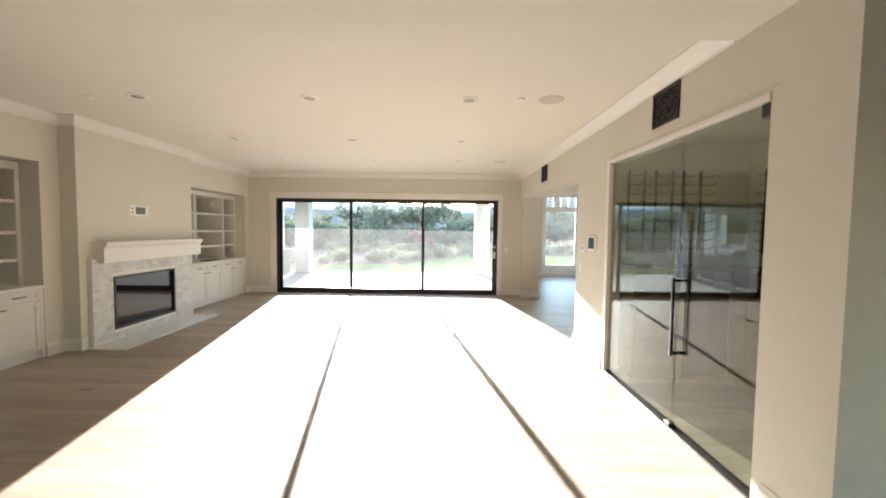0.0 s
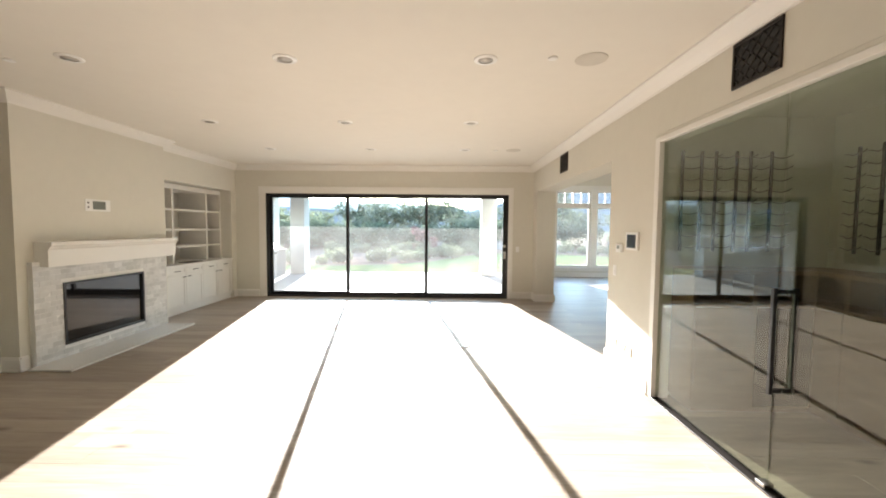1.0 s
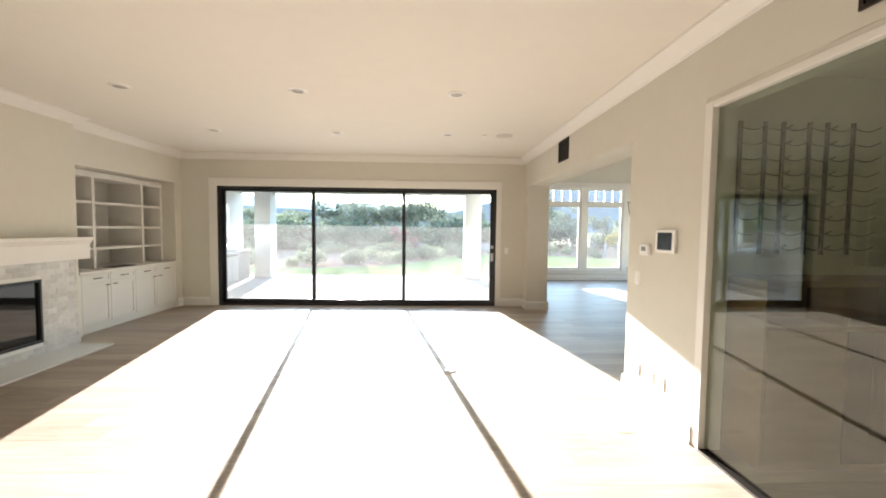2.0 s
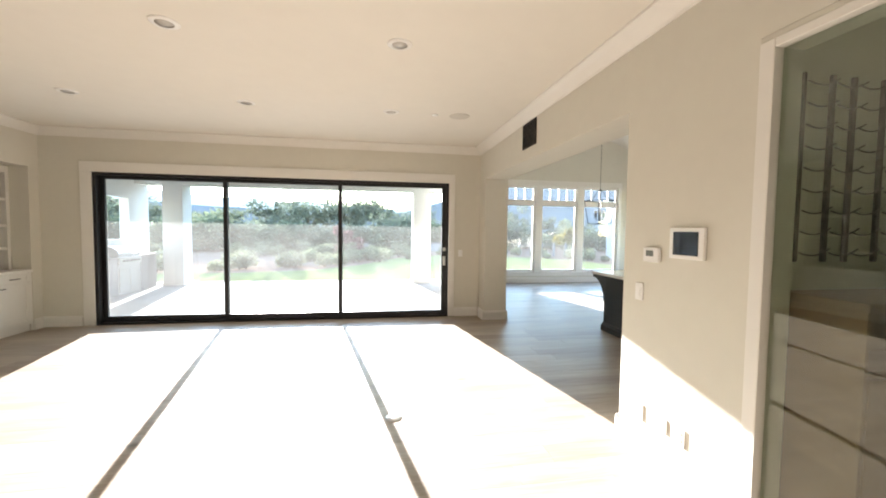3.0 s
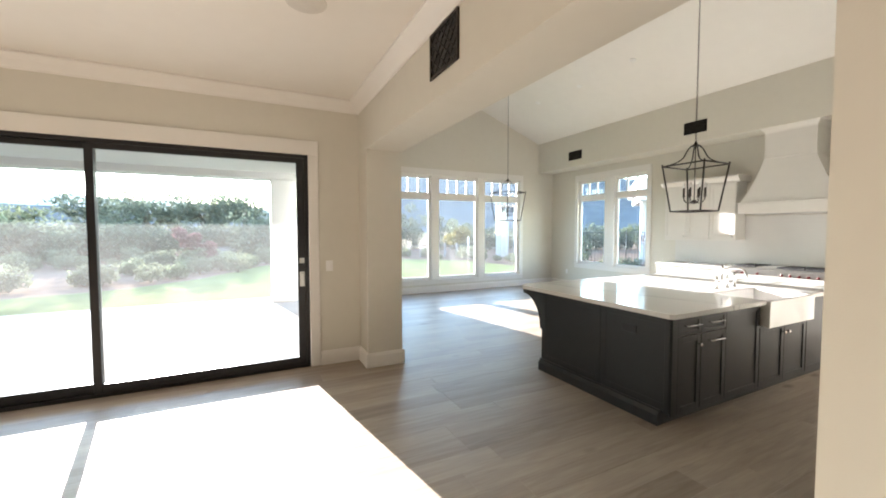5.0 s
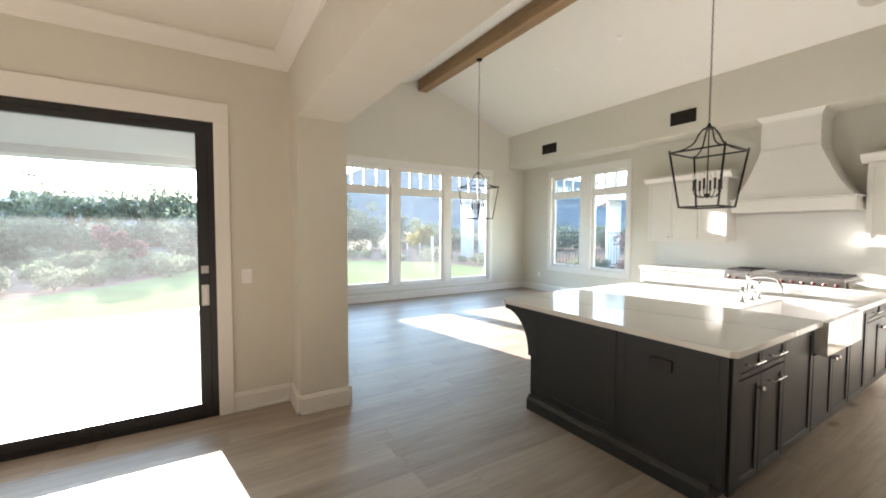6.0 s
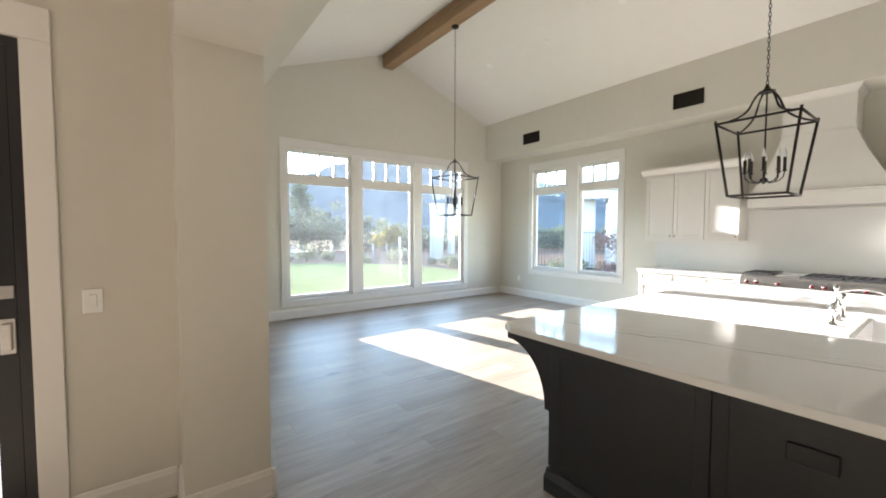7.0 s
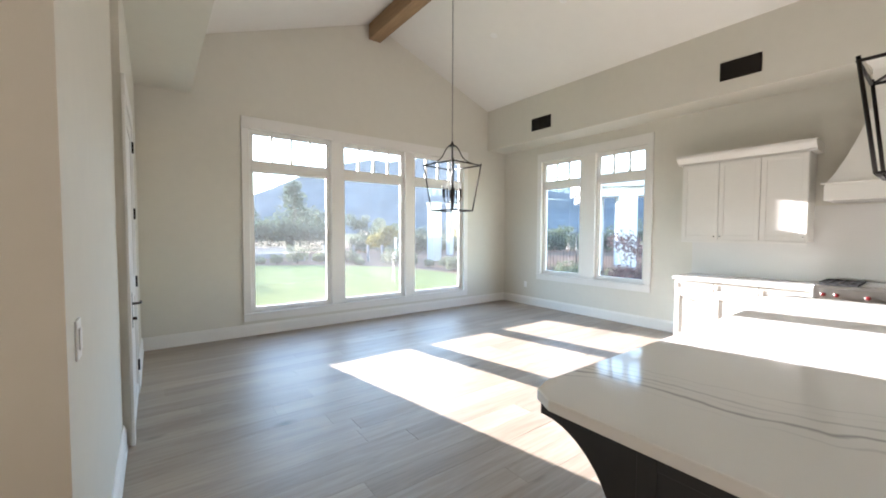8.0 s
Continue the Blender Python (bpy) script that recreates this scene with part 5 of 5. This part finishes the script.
column(1.53, 2.07, 15.3, 15.84, "square white stucco column at the patio edge")
column(-5.45, -4.93, 15.3, 15.84, "square white stucco column beside the grill")
sw = wall(bmesh.new(), 'y', -6.35, -6.12, 11.0, 15.95, GZ, 2.90, [(13.9, 15.05, 1.25, 2.36)])
box(sw, -6.35, -4.44, YB + 0.16, 11.4, GZ, 2.90)
structure("patio_side_wall", sw, M_STUCCO, "white stucco patio side wall with a square opening", "wall")
structure("house_wall", B(2.41, 2.449, YB + 0.17, KY1 + 0.15, -0.05, 3.4), M_STUCCO, "white stucco outer wall of the kitchen", "wall")

bq = thing("grill_island", (-5.85, 14.4, GZ), "grey stucco outdoor grill counter with pale top", "outdoor kitchen")
part("base", B(-6.1, -5.62, 12.6, 13.66, GZ, 0.82), M_GREYSTONE, bq)
part("base", B(-6.1, -5.62, 14.56, 15.3, GZ, 0.82), M_GREYSTONE, bq)
part("top", B(-6.1, -5.58, 12.58, 13.66, 0.82, 0.86, bev=0.004), M_CONC, bq)
part("top", B(-6.1, -5.58, 14.56, 15.32, 0.82, 0.86, bev=0.004), M_CONC, bq)
gr = thing("gas_grill", (-5.85, 14.11, GZ), "stainless steel built-in gas grill, hood closed", "grill")
part("body", B(-6.08, -5.62, 13.67, 14.55, GZ, 0.66, bev=0.004), M_GRILLSTEEL, gr)
for y0, y1 in ((13.70, 14.10), (14.12, 14.52)):
    d = part("door", B(-5.62, -5.60, y0, y1, GZ + 0.06, 0.60, bev=0.004), M_GRILLSTEEL, gr)
    part("handle", bar_handle('y', -5.60, 1, (y0 + y1) / 2, 0.55, 0.28, M_GRILLSTEEL, 0.035), M_GRILLSTEEL, d)
part("control_panel", B(-6.08, -5.58, 13.67, 14.55, 0.665, 0.85, bev=0.008), M_GRILLSTEEL, gr)
for i in range(5):
    part("knob", lathe(bmesh.new(), (-5.58, 13.82 + 0.145 * i, 0.755), [(0.03, 0), (0.03, 0.008), (0.022, 0.012), (0.022, 0.035), (0.015, 0.04)], 12, 'X'), M_IRON, gr, "dark control knob")
hg = bmesh.new()
prism(hg, [(-6.08, 0.855), (-5.60, 0.855), (-5.60, 0.93), (-5.64, 1.02), (-5.74, 1.09), (-5.88, 1.12), (-6.02, 1.09), (-6.08, 1.0)], 'Y', 13.68, 14.54)
hgo = part("hood", hg, M_GRILLSTEEL, gr)
part("handle", bar_handle('y', -5.61, 1, 14.11, 0.935, 0.7, M_GRILLSTEEL, 0.045), M_GRILLSTEEL, hgo)


# ---- planting ----
def leaves(rng, centres, radii, count, size, flat=0.8):
    """Small leaf quads scattered through clumps."""
    vs, fs = [], []
    for (cx, cy, cz), r in zip(centres, radii):
        d = rng.normal(size=(count, 3))
        d /= np.linalg.norm(d, axis=1)[:, None]
        p = d * (r * rng.uniform(0.35, 1.0, size=(count, 1)) ** 0.6)
        p[:, 2] *= flat
        p += (cx, cy, cz)
        u = rng.normal(size=(count, 3))
        u /= np.linalg.norm(u, axis=1)[:, None]
        w = np.cross(u, rng.normal(size=(count, 3)))
        w /= np.linalg.norm(w, axis=1)[:, None]
        s = size * rng.uniform(0.6, 1.3, size=(count, 1))
        for q in (p - u * s, p + w * s * 0.45, p + u * s, p - w * s * 0.45):
            vs.append(q)
    n = len(centres)
    allv, faces = [], []
    k = 0
    for i in range(n):
        a, b, c, d = vs[4 * i:4 * i + 4]
        blk = np.stack([a, b, c, d], axis=1).reshape(-1, 3)
        allv.append(blk)
        faces += [(k + 4 * j, k + 4 * j + 1, k + 4 * j + 2, k + 4 * j + 3) for j in range(count)]
        k += 4 * count
    return np.concatenate(allv), faces


def leaf_part(name, rng, centres, radii, count, size, material, parent, flat=0.8):
    v, f = leaves(rng, centres, radii, count, size, flat)
    me = bpy.data.meshes.new(name)
    me.from_pydata(v.tolist(), [], f)
    me.materials.append(material)
    ob = new(name, me)
    ob.parent = parent
    ob.matrix_parent_inverse = Matrix.Translation(parent.location).inverted()
    return ob


def tree(seed, x, y, h, spread, material, label, shape='oak', leaf=0.16, group="trees behind the garden"):
    rng = np.random.default_rng(seed)
    t = thing("tree", (x, y, GZ - 0.1), label, "tree", group)
    tb = bmesh.new()
    th = h * (0.34 if shape == 'oak' else 0.95)
    lean = rng.uniform(-0.3, 0.3, 2)
    pts = [(x + lean[0] * u * h * 0.15, y + lean[1] * u * h * 0.15, GZ - 0.1 + th * u) for u in (0, 0.15, 0.4, 0.7, 1.0)]
    r0 = h * 0.035
    path_tube(tb, pts, [r0 * 1.3, r0, r0 * 0.85, r0 * 0.6, r0 * 0.35], 8)
    cs, rs = [], []
    top = Vector(pts[-1])
    if shape == 'oak':
        for i in range(9):
            a = i * 2.4 + rng.uniform(-0.4, 0.4)
            e = rng.uniform(0.0, 1.1)
            ln = spread * rng.uniform(0.55, 1.0)
            start = Vector(pts[2]).lerp(top, rng.uniform(0, 1))
            tip = start + Vector((math.cos(a) * math.cos(e) * ln, math.sin(a) * math.cos(e) * ln, math.sin(e) * (h - th) * 0.85))
            mid = start.lerp(tip, 0.5) + Vector((0, 0, 0.08 * h))
            path_tube(tb, [start, mid, tip], [r0 * 0.4, r0 * 0.25, r0 * 0.08], 6)
            for q, k in ((tip, 1.0), (mid, 0.75)):
                for _ in range(2):
                    cs.append((q.x + rng.uniform(-.3, .3) * spread * 0.6, q.y + rng.uniform(-.3, .3) * spread * 0.6, q.z + rng.uniform(-0.1, 0.15) * h * 0.5))
                    rs.append(spread * rng.uniform(0.2, 0.36) * k)
        n = 85
    else:
        for i in range(16):
            u = 0.22 + 0.78 * i / 15
            rr = spread * (1.05 - u) * rng.uniform(0.7, 1.15)
            for k in range(3):
                a = rng.uniform(0, 6.28)
                z = GZ + th * u
                tip = Vector((x + math.cos(a) * rr, y + math.sin(a) * rr, z - 0.1 * rr))
                path_tube(tb, [(x, y, z), tip], [r0 * 0.2, r0 * 0.05], 5)
                cs.append((x + math.cos(a) * rr * 0.7, y + math.sin(a) * rr * 0.7, z))
                rs.append(0.2 * spread + 0.25 * rr)
        n = 55
    part("trunk", tb, M_BARK, t)
    leaf_part("crown", rng, cs, rs, n, leaf, material, t)
    return t


def shrub(seed, x, y, r, h, material, label, group, leaf=0.05, count=60):
    rng = np.random.default_rng(seed)
    s = thing("shrub", (x, y, GZ - 0.05), label, "shrub", group)
    tb = bmesh.new()
    cs, rs = [], []
    for i in range(7):
        a = i * 0.9 + rng.uniform(0, 0.5)
        q = (x + math.cos(a) * r * 0.55, y + math.sin(a) * r * 0.55, GZ + h * rng.uniform(0.45, 0.85))
        path_tube(tb, [(x, y, GZ - 0.06), ((x + q[0]) / 2, (y + q[1]) / 2, GZ + h * 0.35), q], [0.012, 0.009, 0.004], 5)
        cs.append(q)
        rs.append(r * rng.uniform(0.4, 0.6))
        cs.append((x + math.cos(a + 0.4) * r * 0.6, y + math.sin(a + 0.4) * r * 0.6, GZ + h * 0.3))
        rs.append(r * 0.42)
    part("stems", tb, M_BARK, s)
    leaf_part("foliage", rng, cs, rs, count, leaf, material, s, 0.9)
    return s


oaks = [tree(11, -6, 44, 6.6, 3.8, M_OAK, "broad dark oak tree behind the garden"), tree(12, 1.0, 43, 5.2, 3.2, M_OAK, "rounded oak tree behind the garden"),
        tree(13, -18, 46, 4.6, 3.2, M_OLIVE, "pale green tree behind the garden")]
conifer = tree(14, 12.6, 43, 5.8, 3.0, M_PINE, "dark conifer beyond the lawn", 'pine', 0.14)
rt2 = random.Random(5)
for i, (x, y, k) in enumerate(((-2.5, 48, 0.95), (-10.5, 47, 0.8), (-14, 42, 0.72), (-22, 44, 0.9), (-27, 48, 1.0), (-33, 45, 0.9), (5.0, 49, 0.85), (-40, 50, 1.1), (8.0, 52, 0.8), (16.5, 50, 0.7),
                               (20.5, 46, 0.8), (25, 50, 0.9), (31, 44, 0.6), (27, 34, 0.42), (35, 30, 0.45), (33, 24, 0.4), (-48, 40, 1.1), (40, 36, 0.55), (-30, 34, 0.75), (-21, 33, 0.6))):
    src = oaks[(0, 1, 2)[i % 3]]
    copy_thing(src, pose(x, y, GZ - 0.1, 0, 0, rt2.uniform(0, 360)) @ Matrix.Scale(k * rt2.uniform(0.85, 1.3), 4))
copy_thing(conifer, pose(9.6, 46, GZ - 0.1, 0, 0, 120) @ Matrix.Scale(0.72, 4))
copy_thing(conifer, pose(-43, 44, GZ - 0.1, 0, 0, 40) @ Matrix.Scale(0.9, 4))
tree(21, -1.45, 26.6, 2.3, 1.0, M_REDLEAF, "small red-leaved tree in the planting bed", 'oak', 0.09, "ornamental trees")
tree(22, 14.2, 30, 2.3, 1.2, M_YELLOW, "small yellow-leaved tree beyond the lawn", 'oak', 0.09, "ornamental trees")

hedge = [shrub(31, -9, 34, 1.7, 2.2, M_OAK, "tall dark hedge bush behind the bed", "hedge bushes", 0.13, 130), shrub(32, -5.5, 33, 1.5, 1.9, M_PINE, "tall dark hedge bush behind the bed", "hedge bushes", 0.13, 130)]
for i in range(24):
    x = -30 + i * 1.75 + rt2.uniform(-0.4, 0.4)
    copy_thing(hedge[i % 2], pose(x, 33 + rt2.uniform(-1.2, 3.0) + (0 if x < 4 else 6), GZ - 0.05, 0, 0, rt2.uniform(0, 360)) @ Matrix.Scale(rt2.uniform(0.75, 1.2), 4))
for i in range(26):
    copy_thing(hedge[i % 2], pose(-34 + i * 1.9 + rt2.uniform(-0.6, 0.6), 39 + rt2.uniform(-1.5, 2.5), GZ - 0.05, 0, 0, rt2.uniform(0, 360)) @ Matrix.Scale(rt2.uniform(0.8, 1.25), 4))
for i in range(12):
    copy_thing(hedge[i % 2], pose(14 + i * 1.9, 38 - i * 0.9 + rt2.uniform(-1, 1), GZ - 0.05, 0, 0, rt2.uniform(0, 360)) @ Matrix.Scale(rt2.uniform(0.6, 1.0), 4))
sage = [shrub(41, -3.4, 21.6, 0.42, 0.55, M_SAGE, "low silvery sage shrub at the lawn edge", "low garden shrubs", 0.05, 70), shrub(42, 0.6, 23.2, 0.5, 0.7, M_SAGE, "low silvery sage shrub at the lawn edge", "low garden shrubs", 0.05, 70),
        shrub(43, -6.0, 22.0, 0.38, 0.45, M_OLIVE, "low green shrub at the lawn edge", "low garden shrubs", 0.05, 70)]
EDGE = [(-24, 19.8), (-9, 19.0), (-4.6, 19.2), (-2.5, 20.0), (-0.8, 21.9), (1.2, 26.3), (3.4, 28.5), (6.5, 28.9), (9.7, 27.2), (12.2, 24.4), (12.7, 21.2), (12.5, 18), (11.6, 15.0)]
k = 0
for (ax, ay), (bx_, by_) in zip(EDGE, EDGE[1:]):
    ln = math.hypot(bx_ - ax, by_ - ay)
    for j in range(int(ln / 0.75)):
        t = (j + rt2.uniform(0.1, 0.9)) / max(1, int(ln / 0.75))
        nx, ny = -(by_ - ay) / ln, (bx_ - ax) / ln
        o = rt2.uniform(0.1, 1.6)
        copy_thing(sage[k % 3], pose(ax + (bx_ - ax) * t + nx * o, ay + (by_ - ay) * t + ny * o, GZ - 0.05, 0, 0, rt2.uniform(0, 360)) @ Matrix.Scale(rt2.uniform(0.6, 1.3), 4))
        k += 1
for i in range(26):
    copy_thing(sage[i % 3], pose(rt2.uniform(10.6, 20), rt2.uniform(10.0, 17.5), GZ - 0.05, 0, 0, rt2.uniform(0, 360)) @ Matrix.Scale(rt2.uniform(0.5, 0.95), 4))
for i in range(30):
    copy_thing(sage[i % 3], pose(rt2.uniform(-18, 3), rt2.uniform(23.5, 31), GZ - 0.05, 0, 0, rt2.uniform(0, 360)) @ Matrix.Scale(rt2.uniform(0.7, 1.4), 4))
shrub(51, 12.7, 13.55, 0.6, 1.75, M_PURPLE, "purple-leaved shrub in the mulch bed by the fence", "ornamental shrubs", 0.04, 120)
shrub(52, 16.5, 21.5, 1.4, 1.6, M_OLIVE, "tall pale green bush behind the fence", "ornamental shrubs", 0.10, 160)
shrub(53, 14.3, 20.5, 1.2, 1.35, M_OLIVE, "tall pale green bush behind the fence", "ornamental shrubs", 0.10, 160)

# iron fence beyond the bed
fn = thing("iron_fence", (16, 17.2, GZ), "black iron picket fence behind the mulch bed", "fence")
for z in (0.12, 1.5):
    part("rail", tube(bmesh.new(), (11.2, 18.2, z), (25, 15.2, z), 0.017, n=6), M_BLACK, fn)
for i in range(92):
    u = i / 91
    x, y = 11.2 + 13.8 * u, 18.2 - 3.0 * u
    part("post" if i % 15 == 0 else "picket", tube(bmesh.new(), (x, y, GZ - 0.05), (x, y, 1.62 if i % 15 == 0 else 1.55), 0.026 if i % 15 == 0 else 0.009, n=5), M_BLACK, fn)

# white pool house with a porch
ph = thing("pool_house", (17.4, 16.5, GZ), "white stucco pool house with a flat porch roof", "house")
part("wall", wall(bmesh.new(), 'x', 19.6, 19.8, 19.4, 28, GZ, 3.3, [(19.9, 21.2, 0.2, 2.5)]), M_STUCCO, ph)
part("wall", B(28, 28.2, 16.4, 23, GZ, 3.3), M_STUCCO, ph)
part("roof", B(16.2, 28.6, 16.3, 21.4, 3.3, 3.9, bev=0.02), M_STUCCO, ph)
part("porch_beam", B(16.3, 28.4, 16.5, 16.9, 2.95, 3.3), M_STUCCO, ph)
part("porch_beam", B(16.4, 16.8, 16.902, 21.3, 2.95, 3.3), M_STUCCO, ph)
part("column", B(16.5, 17.05, 17.4, 17.95, GZ, 2.95, bev=0.01), M_STUCCO, ph)
for x in (17.4, 21.3, 25.2):
    part("column", B(x, x + 0.7, 16.5, 17.1, GZ, 2.95, bev=0.01), M_STUCCO, ph)
part("pane", B(19.95, 21.15, 19.68, 19.7, 0.25, 2.45), M_DARKGLASS, ph)
ph.rotation_euler.z = radians(-48)

# white garden pillars and fence posts beyond the lawn
for x, y, w, h in ((15.75, 26.5, 0.30, 3.1), (19.75, 30.2, 0.19, 3.45)):
    c = thing("garden_pillar", (x, y, GZ), "tall square white garden pillar with cap", "pillar", "garden pillars")
    part("shaft", B(x - w, x + w, y - w, y + w, GZ - 0.05, h, bev=0.02), M_PILLAR, c)
    part("cap", B(x - w - 0.05, x + w + 0.05, y - w - 0.05, y + w + 0.05, h, h + 0.1, bev=0.02), M_PILLAR, c)
wf = thing("garden_fence", (11.8, 28.6, GZ), "white post and rail garden fence beyond the lawn", "fence")
for i in range(6):
    x, y = 10.2 + i * 0.74, 28.9 - i * 0.24
    part("post", B(x - 0.05, x + 0.05, y - 0.05, y + 0.05, GZ - 0.05, (1.2 if i == 5 else 0.8), bev=0.01), M_GREYSTONE if i < 5 else M_STUCCO, wf)
for z in (0.62,):
    part("rail", tube(bmesh.new(), (10.2, 28.9, z), (13.9, 27.7, z), 0.018, n=6), M_GREYSTONE, wf)
lowall = solo("low_wall", B(-1.0, 10.0, 33.6, 33.9, GZ - 0.05, 0.5, bev=0.02), M_GREYSTONE, "low grey garden wall beyond the lawn", "garden wall")
solo("wall_coping", B(-1.05, 10.05, 33.55, 33.95, 0.5, 0.58, bev=0.01), M_ROOF, "dark flat coping on the low garden wall", "coping")


# ---- hills ----
def hill_line(name, radius, depth, table, rough, seed, material, label):
    rng = np.random.default_rng(seed)
    az = np.radians(np.arange(-100, 101, 1.0))
    ta, th_ = zip(*table)
    el = np.interp(np.degrees(az), ta, th_)
    bm = bmesh.new()
    rows = []
    for j in range(9):
        u = j / 8
        row = []
        for i, a in enumerate(az):
            r = radius + depth * u + radius * 0.05 * noise.noise((a * 6, u * 2, seed))
            h = radius * math.tan(math.radians(el[i])) * (u ** 0.8) * (1 + depth / radius * u)
            h *= 1 + rough * (noise.noise((a * 9, u * 3, seed + 3.0)) + 0.5 * noise.noise((a * 23, u * 6, seed + 9.0))) * (0.25 + u)
            row.append(bm.verts.new((r * math.sin(a), r * math.cos(a), h - 2.0)))
        rows.append(row)
    for a, b in zip(rows, rows[1:]):
        for i in range(len(a) - 1):
            f = bm.faces.new((a[i], a[i + 1], b[i + 1], b[i]))
            f.smooth = True
    return tagged(link(name, bm, material), label, "hills", "", "structure")


hill_line("backdrop_hills", 420, 260, [(-100, 4), (-45, 3.6), (-25, 3.2), (-8, 2.4), (4, 2.8), (9, 4.2), (12, 5.6), (16, 7.6), (21, 9.6), (25, 10.2), (31, 10.8), (35, 10.6), (42, 9.6), (49, 7.4), (54, 6.9), (60, 5.6), (80, 5.5), (100, 4)], 0.05, 4, M_HILL_HAZE, "scrub-covered mountainside, blue haze put into its colour")
hill_line("backdrop_far_hills", 700, 150, [(-100, 5), (-30, 4.8), (-12, 3.8), (5, 3.4), (20, 5.5), (40, 6), (100, 5)], 0.12, 8, M_FARHILL_HAZE, "distant mountain ridge, haze put into its pale colour")


# ---- floor planks, laid along x ----
PW, PG = 0.20, 0.0006
plank_mesh = {}


def plank_at(x0, x1, y0, y1):
    """Plank outline corners at its top and at the chamfer's foot."""
    c = 0.0005
    return [(x0, y0, -0.011), (x1, y0, -0.011), (x1, y1, -0.011), (x0, y1, -0.011), (x0, y0, -c), (x1, y0, -c), (x1, y1, -c), (x0, y1, -c),
            (x0 + c, y0 + c, 0), (x1 - c, y0 + c, 0), (x1 - c, y1 - c, 0), (x0 + c, y1 - c, 0)]


P_FACES = [(0, 1, 5, 4), (1, 2, 6, 5), (2, 3, 7, 6), (3, 0, 4, 7), (4, 5, 9, 8), (5, 6, 10, 9), (6, 7, 11, 10), (7, 4, 8, 11), (8, 9, 10, 11)]
rp = random.Random(17)
rest_v, rest_f = [], []
near = 0
y = -3.99
while y < KY1 - 0.01:
    ya, yb = y + PG / 2, min(y + PW, KY1) - PG / 2
    ym = (ya + yb) / 2
    if ym < 2.24:
        xs, xe = -6.9, 5.2
    elif ym < YK0 + 0.05:
        xs, xe = -5.5, 4.0
    elif ym < YB:
        xs, xe = -5.5, KX1
    else:
        xs, xe = 2.5, KX1
    x = xs - rp.uniform(0.0, 1.6)
    while x < xe:
        ln = rp.choice((1.6, 2.0, 2.4, 2.4, 2.8))
        a, b = max(x, xs) + PG / 2, min(x + ln, xe) - PG / 2
        x += ln
        if b - a < 0.05:
            continue
        if 3.4 < ym < 12.0 and a > -4.9 and near < 300:
            near += 1
            L = round(b - a, 2)
            key = (L, round(yb - ya, 3))
            if key not in plank_mesh:
                me = bpy.data.meshes.new("plank")
                me.from_pydata(plank_at(-L / 2 + 0.0005, L / 2 - 0.0005, -(yb - ya) / 2, (yb - ya) / 2), [], P_FACES)
                me.materials.append(M_FLOOR)
                plank_mesh[key] = me
            ob = new("plank", plank_mesh[key])
            ob.parent = floor
            ob.location = ((a + b) / 2, ym, rp.uniform(-0.0006, 0.0))
        else:
            k = len(rest_v)
            rest_v += plank_at(a, b, ya, yb)
            rest_f += [tuple(k + i for i in f) for f in P_FACES]
    y += PW
me = bpy.data.meshes.new("planks")
me.from_pydata(rest_v, [], rest_f)
me.materials.append(M_FLOOR)
pk = new("planks", me)
pk.parent = floor
tagged(pk, "", "", "", "stuff")
